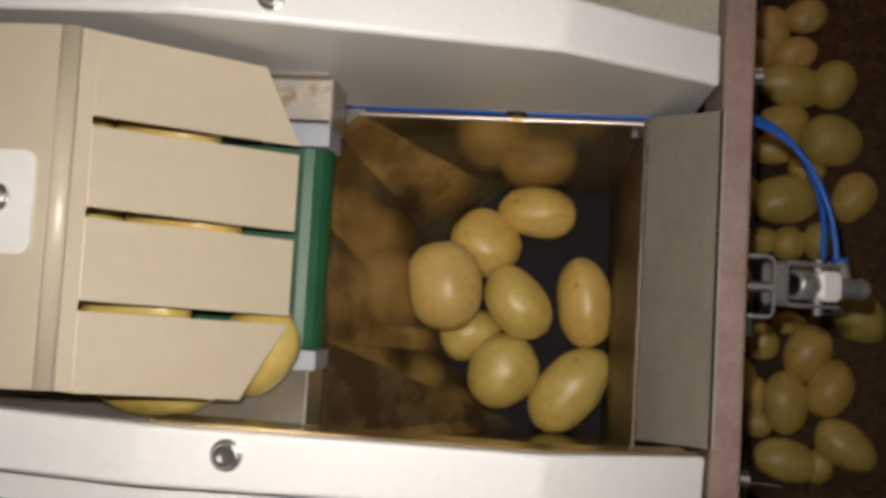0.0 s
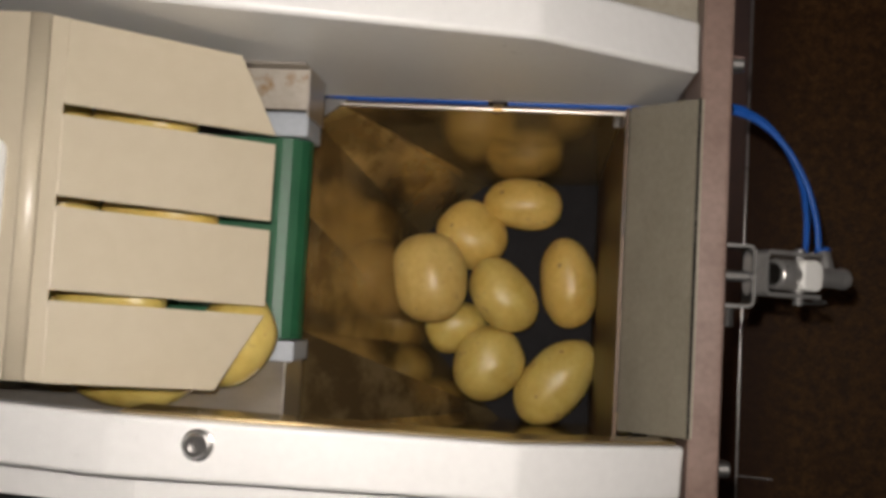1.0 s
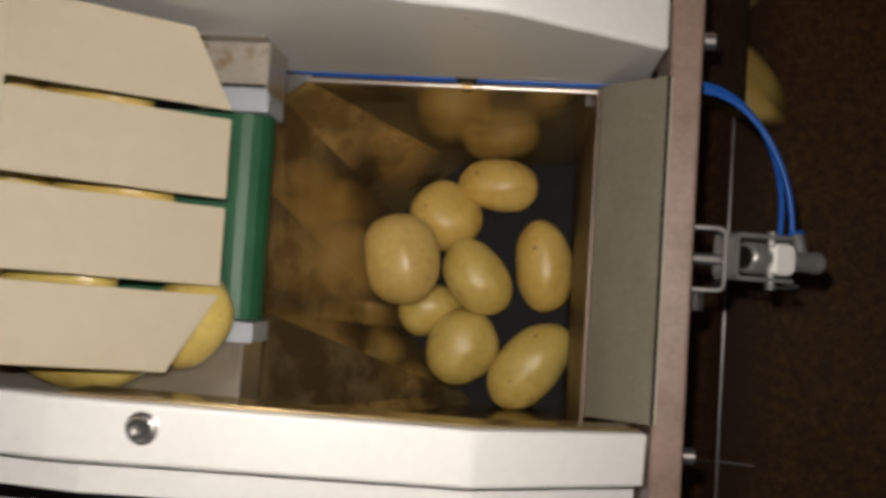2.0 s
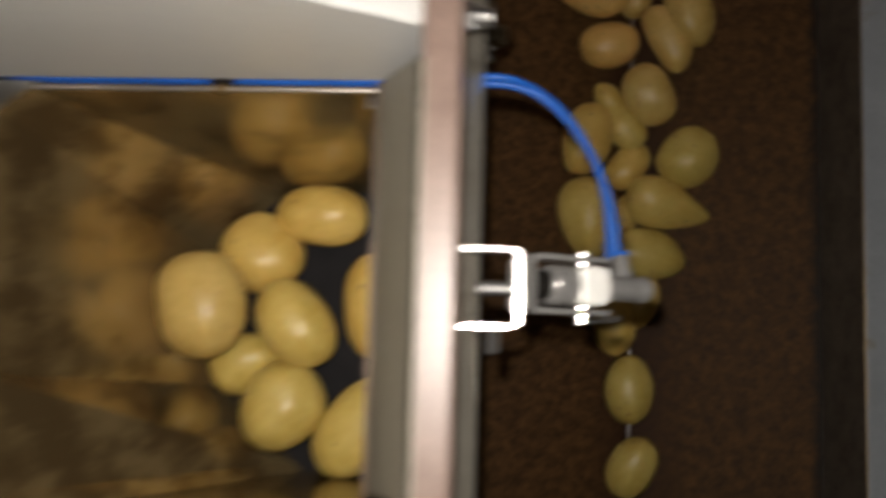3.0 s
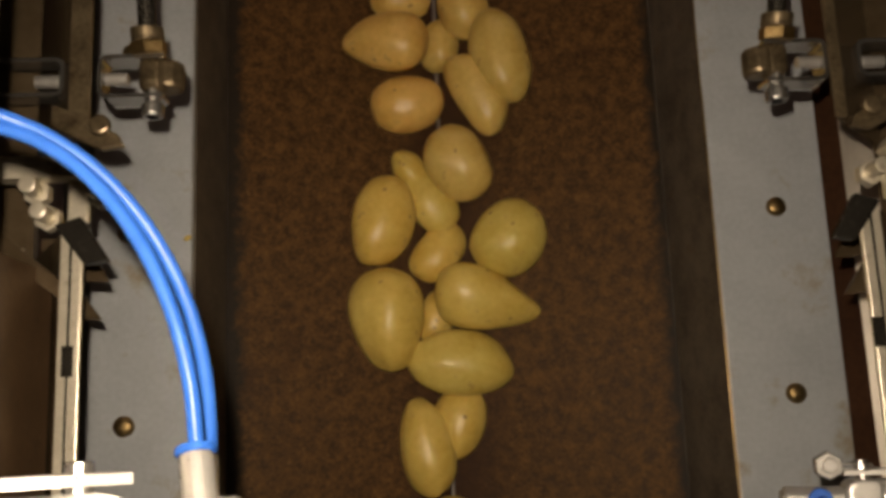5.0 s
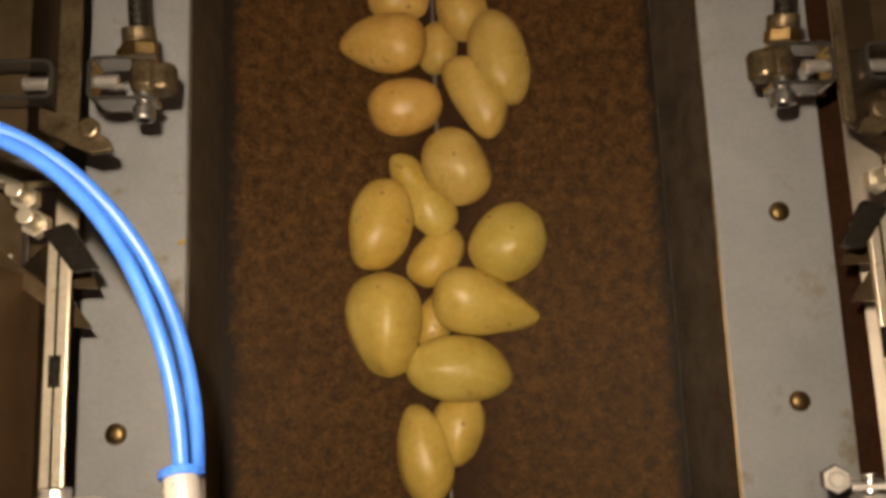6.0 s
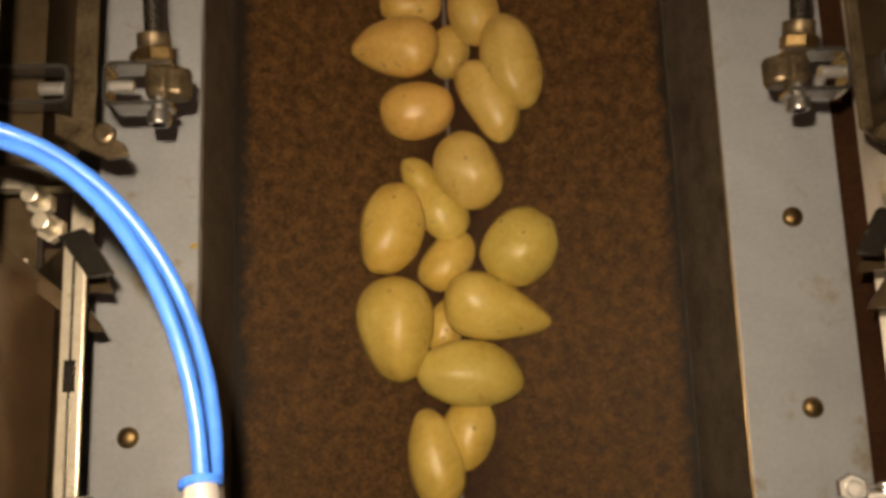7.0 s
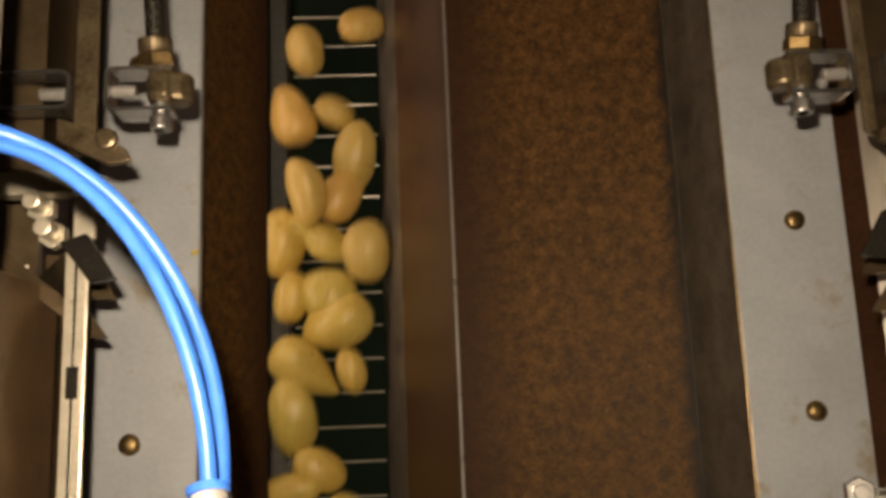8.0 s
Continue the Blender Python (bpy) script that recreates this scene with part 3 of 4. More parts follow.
# ---- the feeder: green belt under a slotted beige cover ----
def feeder():
    f = thing("feed_belt", "green feeding belt running under the beige cover", "conveyor")
    pts = [(-1.2, 0.870), (-0.556, 0.870)]
    for i in range(1, 9):
        a = math.pi / 2 - i * math.pi / 8
        pts.append((-0.556 + 0.019 * math.cos(a), 0.851 + 0.019 * math.sin(a)))
    pts += [(-1.2, 0.832)]
    m = Matrix(((1, 0, 0, 0), (0, 0, -1, 0.061), (0, 1, 0, 0), (0, 0, 0, 1)))
    part("belt", prism(pts, 0.150, m), GREEN, f)
    for y0, y1 in ((0.0625, 0.0805), (-0.1055, -0.0905)):
        part("end_block", box(-0.590, -0.538, y0, y1, 0.826, 0.870, 0.001), STRIP, f, "pale grey plastic end block")
    g = thing("guide_plate", "bent stainless guide plate with brown potato residue", "guide")
    part("floor", sheet([(-0.600, 0.0805, 0.880), (-0.5345, 0.0805, 0.880), (-0.5345, 0.1085, 0.888), (-0.600, 0.1085, 0.888)], 0.0015), RESIDUE, g)
    part("back_fold", box(-0.600, -0.5345, 0.1088, 0.1105, 0.885, 0.902), STEEL, g)
    part("end_flange", box(-0.5342, -0.5325, 0.074, 0.1088, 0.845, 0.892), STEEL, g)
    g = thing("guide_plate", "stainless guide plate beside the feeding belt", "guide")
    part("slope", sheet([(-1.2, -0.155, 0.900), (-0.540, -0.150, 0.890), (-0.540, -0.106, 0.868), (-1.2, -0.106, 0.868)], 0.0015), STEEL, g)
    part("end_flange", box(-0.5398, -0.5382, -0.152, -0.105, 0.840, 0.889), STEEL, g)
    # cover: flat part, a bend, then four fingers running down to the belt
    c = thing("slotted_cover", "beige plastic cover with three slots over the belt", "cover")
    bend, end, zt, ze = -0.656, -0.547, 1.045, 0.929
    fold, turn_r = math.atan2(zt - ze, end - bend), 0.014
    back = turn_r * math.tan(fold / 2)
    cx, cz = bend + 0.0013 - back, zt - turn_r
    arc = [(cx + q * math.sin(fold * i / 8), cz + q * math.cos(fold * i / 8)) for q, span in ((turn_r, range(9)), (turn_r - 0.003, range(8, -1, -1))) for i in span]
    part("top_panel", box(-1.2, cx - 0.0002, -0.1135, 0.0985, zt - 0.003, zt, 0.0004), BEIGE, c)
    part("bend", prism(arc, 0.212, Matrix(((1, 0, 0, 0), (0, 0, -1, 0.0985), (0, 1, 0, 0), (0, 0, 0, 1)))), BEIGE, c, "rounded bend", smooth=True)
    L = math.hypot(end - bend, ze - zt)
    down = math.degrees(math.atan2(zt - ze, end - bend))
    lay = pose(bend, 0, zt - 0.003, 0, down, 0)
    cuts = [0.0985, 0.0500, 0.0440, -0.0062, -0.0122, -0.0632, -0.0692, -0.1215]
    part("bend_strip", prism([(back - 0.0008, 0.0985), (back - 0.0008, -0.1135), (0.0151, -0.1145), (0.0151, 0.0985)], 0.003, lay), BEIGE, c)
    for i in range(4):
        u, v = cuts[2 * i], cuts[2 * i + 1]
        if i == 0:
            out = [(0.0152, u), (0.0152, v - 0.002), (L, v + 0.002), (L - 0.030, u + 0.003)]
        elif i == 3:
            out = [(0.0152, u + 0.002), (0.0152, -0.1150), (L - 0.034, v), (L, u - 0.002)]
        elif i == 1:
            out = [(0.0152, u - 0.002), (0.0152, v), (L, v - 0.001), (L, u + 0.002)]
        else:
            out = [(0.0152, u), (0.0152, v + 0.002), (L, v - 0.002), (L, u - 0.001)]
        part("finger", prism(out, 0.003, lay, 0.0006), BEIGE, c)
    lb = thing("cover_label", "white rounded plastic plate on the beige cover", "plate")
    own = box(-0.735, -0.6685, -0.0365, 0.0235, 1.0452, 1.0474)
    up = [e for e in own.edges if abs(e.verts[0].co.z - e.verts[1].co.z) > 0.001]
    bmesh.ops.bevel(own, geom=up, offset=0.007, segments=5, affect="EDGES", profile=0.5)
    part("plate", own, LABEL, lb)
    bolt("label_bolt", "small zinc hex bolt through the white plate", -0.6905, -0.0045, 1.0474, ZINC, 0.0060, 0.0085, True)


feeder()


# ---- air cylinder on the bar ----
def air_cylinder(name, m, tilt, label, cap=None):
    """Built with its pivot at the origin, its tip along +x and down by tilt degrees, its bracket behind."""
    c = thing(name, label, "air cylinder", group="air cylinders")
    part("bracket", u_bar(-0.042, -0.004, -0.0235, 0.0235, -0.030, 0.006, 0.0024, 1), BRACKET, c, "bent steel bracket")
    part("bracket_bolt", rod((-0.030, 0.0, -0.004), (0.004, 0.0, -0.004), 0.0045, 16, 0.0006), ZINC, c)
    part("stop_screw", rod((-0.020, -0.038, -0.012), (-0.020, -0.024, -0.012), 0.0045, 6, 0.0006), ZINC, c)
    turn = Matrix.Translation((-0.004, 0.003, 0)) @ Matrix.Rotation(radians(tilt), 4, "Y")

    def lay(nm, bm, mat, label="", smooth=False):
        bmesh.ops.transform(bm, matrix=turn, verts=bm.verts)
        part(nm, bm, mat, c, label, smooth)
    lay("clevis", u_bar(-0.002, 0.052, -0.0170, 0.0170, -0.010, 0.014, 0.0030, -1), ALU)
    lay("pivot_pin", rod((0.040, -0.0225, 0.003), (0.040, 0.0205, 0.003), 0.0042, 16, 0.0006), ZINC)
    lay("retaining_clip", hose([(0.034, -0.019, 0.006), (0.044, -0.0205, 0.008), (0.060, -0.0198, 0.008), (0.062, -0.0178, 0.008), (0.050, -0.0182, 0.008)], 0.0009, 6), ZINC, "thin wire clip")
    lay("rod_eye", rod((0.006, 0.0, 0.004), (0.024, 0.0, 0.004), 0.0085, 24, 0.001), BLACK)
    lay("cap_body", rod((0.014, 0.0, 0.004), (0.034, 0.0, 0.004), 0.0118, 28, 0.0022), ALU, "polished round end", True)
    lay("end_cap", prism([(0.031, -0.0100), (0.035, -0.0118), (0.047, -0.0118), (0.052, -0.0085), (0.052, 0.0085), (0.047, 0.0118), (0.035, 0.0118), (0.031, 0.0100)], 0.024, pose(0, 0, -0.007), 0.0030, seg=4), cap or LABEL, "" if cap else "white plastic end cap")
    lay("barrel", rod((0.050, 0.0, 0.004), (0.086, 0.0, 0.004), 0.0076, 28, 0.0012), ALU)
    lay("front_ring", rod((0.079, 0.0, 0.004), (0.0855, 0.0, 0.004), 0.0082, 28, 0.0010), ALU)
    lay("barrel_end", rod((0.0855, 0.0, 0.004), (0.0875, 0.0, 0.004), 0.0062, 24), STEEL)
    if cap:
        lay("collar", rod((0.066, 0.0, 0.010), (0.066, 0.0, 0.0135), 0.0072, 24, 0.0008), BLUE, "blue push-in collar")
    else:
        lay("hose_fitting", rod((0.0765, 0.004, -0.004), (0.0765, 0.0205, -0.010), 0.0054, 20, 0.0006), ALU)
        lay("hose_fitting_rear", rod((0.0780, 0.0, -0.004), (0.0860, 0.0190, -0.031), 0.0042, 12, 0.0006), ALU)
        lay("collar", rod((0.0765, 0.0205, -0.010), (0.0765, 0.0230, -0.0108), 0.0064, 20, 0.0006), BLUE, "blue push-in collar")
    if cap:
        lay("top_nut", rod((0.060, -0.020, 0.006), (0.060, -0.020, 0.016), 0.0085, 6, 0.001), ZINC)
        lay("top_stud", rod((0.060, -0.020, 0.016), (0.060, -0.020, 0.020), 0.0048, 16, 0.001), ZINC)
    c.matrix_world = m
    return c


air_cylinder("air_cylinder", pose(-0.198, -0.0240, 0.840), 29, "zinc air cylinder with white cap on steel bracket")
air_cylinder("air_cylinder", pose(0.230, -0.043, 0.535, 0, 0, 180), 14, "zinc air cylinder of the opposite feeder", ALU)


def blue_hoses():
    h = thing("air_hose", "pair of glossy blue pneumatic hoses", "hose")
    part("hose", hose([(-0.575, 0.1300, 0.815), (-0.545, 0.1140, 0.790), (-0.45, 0.1130, 0.783), (-0.32, 0.1120, 0.785), (-0.245, 0.1125, 0.796),
                       (-0.2150, 0.1125, 0.7977), (-0.1969, 0.1081, 0.7914), (-0.1810, 0.0987, 0.7855), (-0.1678, 0.0856, 0.7799), (-0.1574, 0.0701, 0.7746), (-0.1499, 0.0531, 0.7696), (-0.1452, 0.0352, 0.7650), (-0.1431, 0.0168, 0.7607), (-0.1431, -0.0021, 0.7567)], 0.0025), BLUE, h, smooth=True)
    part("hose", hose([(-0.575, 0.1310, 0.808), (-0.545, 0.1145, 0.783), (-0.45, 0.1135, 0.776), (-0.32, 0.1125, 0.778), (-0.245, 0.1100, 0.790),
                       (-0.2150, 0.1095, 0.7926), (-0.1976, 0.1051, 0.7919), (-0.1827, 0.0960, 0.7912), (-0.1702, 0.0834, 0.7906), (-0.1601, 0.0688, 0.7900), (-0.1522, 0.0528, 0.7894), (-0.1465, 0.0361, 0.7889), (-0.1428, 0.0188, 0.7884), (-0.1411, 0.0010, 0.7879)], 0.0025), BLUE, h, smooth=True)
    part("hose_clip", box(-0.409, -0.392, 0.1095, 0.1165, 0.772, 0.7885, 0.001), BLACK, h, "black hose clip")
    u = thing("air_hose", "blue pneumatic hose behind the opposite linkage", "hose")
    part("hose", hose([(0.222, 0.345, 0.50), (0.236, 0.315, 0.515), (0.254, 0.290, 0.52), (0.275, 0.272, 0.52), (0.32, 0.255, 0.51), (0.38, 0.25, 0.50)], 0.0034), BLUE, u, smooth=True)
    r = thing("air_hose", "blue pneumatic hose of the opposite feeder", "hose")
    part("hose", hose([(0.167, -0.046, 0.533), (0.168, -0.050, 0.545), (0.176, -0.068, 0.545), (0.207, -0.120, 0.51), (0.267, -0.165, 0.46)], 0.0032), BLUE, r, smooth=True)


blue_hoses()


# ---- door mechanism of the holding bins, both sides of the trough ----
def linkage(m, label):
    """Push rod, fork and two bent brackets; built for the west side, around the rod end."""
    k = thing("door_linkage", label, "linkage", group="door linkages")
    part("push_rod", rod((-0.0078, 0.030, 0.009), (-0.012, 0.42, 0.10), 0.0060, 18), BLACK, k, "dark oily rod", smooth=False)
    part("lock_nut", rod((-0.0075, 0.0165, 0.005), (-0.0080, 0.0245, 0.007), 0.0118, 6, 0.0012), BRASS, k, "yellow zinc hex nut")
    part("nut_collar", rod((-0.0080, 0.0245, 0.007), (-0.0084, 0.0335, 0.0095), 0.0105, 24, 0.001), FITTING, k)
    part("knuckle", box(-0.0150, 0.0035, -0.008, 0.0165, -0.009, 0.007, 0.0065, 4), FITTING, k, "worn brown rod end")
    part("knuckle_side", rod((0.003, -0.006, -0.003), (0.003, 0.013, -0.003), 0.0108, 26, 0.003), FITTING, k)
    part("bracket", u_bar(-0.040, 0.002, -0.0130, 0.0165, -0.011, 0.007, 0.0028, -1), BRACKET, k, "bent bright steel bracket")
    part("pin", rod((-0.006, -0.0245, 0.0), (-0.006, 0.014, 0.0), 0.0050, 18, 0.0006), ZINC, k)
    part("pin_head", rod((-0.006, -0.0245, 0.0), (-0.006, -0.0155, 0.0), 0.0074, 20, 0.0016), ZINC, k)
    part("bracket_bolt", rod((-0.037, 0.002, 0.0), (-0.022, 0.002, 0.0), 0.0042, 16, 0.0006), ALU, k)
    part("rear_bracket", u_bar(-0.110, -0.062, -0.0095, 0.0165, -0.012, 0.004, 0.0025, 1), BRACKET, k, "bent bright steel bracket behind the door edge")
    part("rear_bolt", rod((-0.082, 0.002, -0.002), (-0.066, 0.002, -0.002), 0.0042, 16, 0.0006), ALU, k)
    k.matrix_world = m
    return k


MIRROR_X = 2 * SEAM
linkage(pose(-0.2265, 0.2335, 0.508), "steel door linkage with brassy nut, dark push rod")
linkage(pose(MIRROR_X + 0.2265 + 0.001, 0.2335, 0.508) @ Matrix.Diagonal((-1, 1, 1, 1)), "steel door linkage with rusty nut, dark push rod")


def holding_side(s, x_edge):
    """Holding bin with doors along one side: s = -1 west, 1 east. x_edge: the door edge at z 0.5."""
    X = lambda d: x_edge + s * d
    doors = []
    lean = 0.130 if s < 0 else 0.200
    for y0, y1, dx in ((0.186, 0.46, 0.0013 if s < 0 else -0.009), (-0.16, 0.132, 0.0)):
        d = thing("bin_door", "dark reflecting stainless door of the holding bin", "door", X(0) + dx, 0, 0.54, group="bin doors")
        q = [(0, y0, 0), (0, y1, 0), (s * lean, y1, -0.225), (s * lean, y0, -0.225)]
        part("panel", sheet(q if s > 0 else q[::-1], 0.002), DOORMETAL, d)
        off = 0.0 if s < 0 else 0.004
        half = 0.0065 if s < 0 or y0 < 0 else 0.0035
        # lower door edge carries the painted torch reflection, the upper one stays dull
        part("edge_angle", box(-half + off, half + off, y0, y1 - 0.001, -0.001, 0.003, 0.0008), SHEENSTEEL if y0 < 0 else FITTING, d, "folded steel edge")
        if y0 < 0:
            part("edge_groove", box(off - 0.0008, off + 0.0008, y0, y1 - 0.001, 0.0031, 0.0037), BLACK, d)
        if y0 < 0:
            off = 0.0 if s < 0 else -0.016
            for out in ([(-0.052, 0.143), (-0.021, 0.142), (-0.006, 0.112), (-0.052, 0.113)], [(-0.052, 0.109), (-0.026, 0.108), (-0.010, 0.086), (-0.052, 0.087)]):
                part("lug", prism([(u + off, v) for u, v in out], 0.003, pose(0, 0, -0.090) @ Matrix.Diagonal((-s, 1, 1, 1))), DOORMETAL, d, "dark pointed lug")
            block = [(-0.008, y1 - 0.002), (0.007, y1 + 0.003), (0.024, y1 - 0.024), (0.010, y1 - 0.026)]
            part("stop_block", prism(block, 0.007, pose(0, 0, 0.0035) @ Matrix.Diagonal((-s, 1, 1, 1)), 0.001), BLACK, d, "tilted black stop block")
            part("edge_slot", box(-0.0035, 0.0035, y1 - 0.090, y1 - 0.072, 0.0031, 0.0038), BLACK, d)
        doors.append(d)
    g = thing("deflector", "dark stainless deflector sheet above the bin doors", "deflector")
    q = [(X(0.052), -0.3, 0.468), (X(0.052), 0.8, 0.468), (X(0.22), 0.8, 0.484), (X(0.22), -0.3, 0.484)]
    part("panel", sheet(q if s < 0 else q[::-1], 0.002), DOORMETAL, g)
    part("fold", rod((X(0.056), -0.10, 0.4740), (X(0.056), 0.132, 0.4740), 0.0013, 8), STEEL, g, "bright crease")
    F = lambda d: X(d + (0.0 if s < 0 else 0.026))
    b = thing("bearing_flange", "stainless bearing flange with hex bolts", "flange")
    out = [(-0.012, 0.054), (0.006, 0.047), (0.028, 0.034), (0.031, 0.027), (0.018, 0.025), (-0.012, 0.040)]
    flat = Matrix.Diagonal((-s, 1, 1, 1))
    part("upper_plate", prism(out, 0.006, pose(F(0), 0.150, 0.545) @ flat, 0.001), FITTING, b, "brown stained plate")
    part("round_head", rod((F(-0.018), 0.189, 0.551), (F(-0.018), 0.189, 0.557), 0.0065, 20, 0.002), FITTING, b)
    part("flange", prism([(-0.075, 0.010), (0.004, 0.010), (0.008, 0.015), (0.004, 0.022), (-0.030, 0.024), (-0.075, 0.022)], 0.014, pose(F(0), 0.150, 0.532) @ flat, 0.001), SHEENSTEEL, b)
    part("column", prism([(-0.004, -0.016), (0.008, -0.016), (0.008, 0.009), (-0.004, 0.009)], 0.006, pose(F(0), 0.150, 0.534) @ flat, 0.0008), SHEENSTEEL, b)
    for u, v in ((0.026, 0.006), (0.019, -0.010), (-0.012, 0.003)):
        part("hex_bolt", rod((F(u), 0.150 + v, 0.532), (F(u), 0.150 + v, 0.548), 0.0052, 20, 0.001), SHEENSTEEL, b)
        part("bolt_head", rod((F(u), 0.150 + v - 0.001, 0.524), (F(u), 0.150 + v - 0.001, 0.533), 0.0085, 6, 0.0008), SHEENSTEEL, b)
    part("web", sheet([(F(0.07), 0.150, 0.530), (F(0.0), 0.092, 0.530), (F(0.005), 0.085, 0.530), (F(0.075), 0.140, 0.530)][::s], 0.002), DOORMETAL, b, "slanting thin web")
    bn = thing("holding_bin", "dull stainless holding bin behind the doors", "bin")
    q = [(X(0.125), -0.25, 0.272), (X(0.125), 0.7, 0.272), (X(0.30), 0.7, 0.40), (X(0.30), -0.25, 0.40)]
    part("floor_panel", sheet(q if s < 0 else q[::-1], 0.002), STEEL, bn)
    part("back_panel", box(min(X(0.30), X(0.303)), max(X(0.30), X(0.303)), -0.25, 0.7, 0.30, 0.490), STEEL, bn)
    for y in (-0.25, 0.7):
        part("end_panel", box(min(X(0.15), X(0.30)), max(X(0.15), X(0.30)), y, y + 0.003, 0.30, 0.482), STEEL, bn)
    a, c = (0.13, 0.17) if s < 0 else (0.20, 0.24)
    part("support", box(min(X(a), X(c)), max(X(a), X(c)), -0.25, 0.7, 0.2005 if s < 0 else 0.15, 0.268 if s < 0 else 0.312), BROWNSTEEL, bn)
    return doors


west_doors = holding_side(-1, -0.269)
east_doors = holding_side(1, 0.208)

# ---- potatoes ----
def potato(x, y, z, length, width, turn, pear=0.0, bend=0.0, group="", label="washed yellow potato", flat=0.9, lean=0.0):
    own = bmesh.new()
    bmesh.ops.create_icosphere(own, subdivisions=4, radius=1)
    seed = Vector((random.uniform(0, 50), random.uniform(0, 50), random.uniform(0, 50)))
    a, b, c = length / 2, width / 2, width / 2 * flat
    eyes = [Vector((random.uniform(-0.9, 0.9), random.uniform(-1, 1), random.uniform(-0.2, 1))).normalized() for _ in range(5)]
    for v in own.verts:
        d = v.co.copy()
        n1 = noise.noise(d * 0.9 + seed) * 0.10 + noise.noise(d * 2.1 + seed) * 0.028 + noise.noise(d * 5 + seed) * 0.007
        for e in eyes:
            g = (d - e).length
            if g < 0.26:
                n1 -= 0.035 * (1 - g / 0.26) ** 2
        s = 1 + n1
        u = abs(d.x) ** 0.92 * (1 if d.x > 0 else -1)
        if pear < -0.45:
            k = 1 - 0.28 * math.exp(-((d.x + 0.25) / 0.28) ** 2) - 0.18 * max(0, -d.x)
        else:
            k = 1 + pear * d.x
        v.co = Vector((u * a * s, d.y * b * s * k + bend * b * 1.6 * d.x * d.x - bend * b * 0.7, d.z * c * s * k))
    ob = finish("potato", own, SKIN, True)
    ob.matrix_world = pose(x, y, z, random.uniform(-12, 12), lean, turn)
    return tagged(ob, label, "potato", group)


heap, first_load, hopper_set = [], [], []


def heap_potato(x, y, z, length, width, turn, pear, bend, end):
    random.seed(int(abs(x) * 7919 + abs(y) * 104729))
    slope = -math.degrees(math.atan(0.42)) * 0.35 * (1 if x > SEAM else -1) * abs(math.cos(math.radians(turn)))
    ob = potato(x, y, z, length, width, turn, pear, bend, "potatoes in the trough", "washed yellow potato, shiny, lying in the rusty trough", lean=slope)
    heap.append((ob, end))


def first_potato(x, y, z, length, width, turn):
    random.seed(int(abs(x) * 6007 + abs(y) * 50021))
    first_load.append(potato(x, y, z, length, width, turn, random.uniform(-0.15, 0.15), 0, "first load of potatoes", "washed yellow potato lying heaped in the trough"))


def hopper_potato(x, y, z, length, width, turn):
    random.seed(int(abs(x) * 4001 + abs(y) * 70001))
    hopper_set.append(potato(x, y, z, length, width, turn, random.uniform(-0.1, 0.1), 0, "potatoes in the hopper", "washed yellow potato lying in the weighing hopper"))


def belt_potato(x, y, z, length, width, turn):
    random.seed(int(abs(x) * 3001 + abs(y) * 60013))
    return potato(x, y, z, length, width, turn, 0, 0, "potatoes on the belt", "yellow potato waiting under the slotted cover")


# second load
heap_potato(-0.068, 0.519, 0.028, 0.077, 0.053, 0, 0, 0, (-0.141, 0.661, -0.320, 10))
heap_potato(0.008, 0.505, 0.032, 0.084, 0.062, 105, 0, 0, (-0.235, 0.636, -0.355, 100))
heap_potato(-0.086, 0.453, 0.051, 0.103, 0.070, 175, -0.3, 0, (-0.258, 0.526, -0.355, 110))
heap_potato(-0.022, 0.465, 0.008, 0.068, 0.048, 80, 0, 0, (-0.189, 0.529, -0.355, 160))
heap_potato(0.046, 0.429, 0.059, 0.120, 0.068, 103, 0, 0, (-0.159, 0.453, -0.355, 80))
heap_potato(0.018, 0.388, 0.046, 0.107, 0.060, 116, 0, 0.18, (-0.233, 0.390, -0.320, 100))
heap_potato(-0.064, 0.382, 0.034, 0.088, 0.069, 15, 0, 0, (-0.184, 0.389, -0.355, 60))
heap_potato(-0.007, 0.306, 0.044, 0.096, 0.072, 121, 0, 0, (-0.141, 0.295, -0.320, 95))
heap_potato(-0.047, 0.278, 0.025, 0.114, 0.057, 302, -0.5, 0, (-0.220, 0.327, -0.355, 150))
heap_potato(-0.095, 0.240, 0.049, 0.107, 0.072, 75, 0, 0, (-0.273, 0.320, -0.355, 90))
heap_potato(-0.033, 0.207, 0.016, 0.081, 0.052, 50, 0, 0, (-0.260, 0.235, -0.355, 80))
heap_potato(0.046, 0.214, 0.051, 0.095, 0.079, 45, 0, 0, (-0.204, 0.236, -0.355, 0))
heap_potato(-0.093, 0.127, 0.052, 0.120, 0.081, 95, 0.18, 0, (-0.190, 0.192, -0.355, 25))
heap_potato(0.018, 0.145, 0.047, 0.122, 0.070, 165, 0.45, 0, (-0.240, 0.123, -0.355, 140))
heap_potato(-0.037, 0.134, -0.001, 0.071, 0.045, 70, 0, 0, (-0.170, 0.120, -0.355, 110))
heap_potato(-0.012, 0.075, 0.043, 0.114, 0.071, 175, 0, 0, (-0.259, 0.052, -0.355, 95))
heap_potato(-0.018, 0.010, 0.019, 0.087, 0.062, 75, 0, 0, (-0.220, -0.025, -0.355, 160))
heap_potato(-0.055, -0.015, 0.032, 0.110, 0.061, 100, -0.1, 0, (-0.265, -0.058, -0.355, 20))
heap_potato(-0.030, -0.116, 0.033, 0.096, 0.070, 85, 0, 0, (-0.193, -0.105, -0.355, 60))
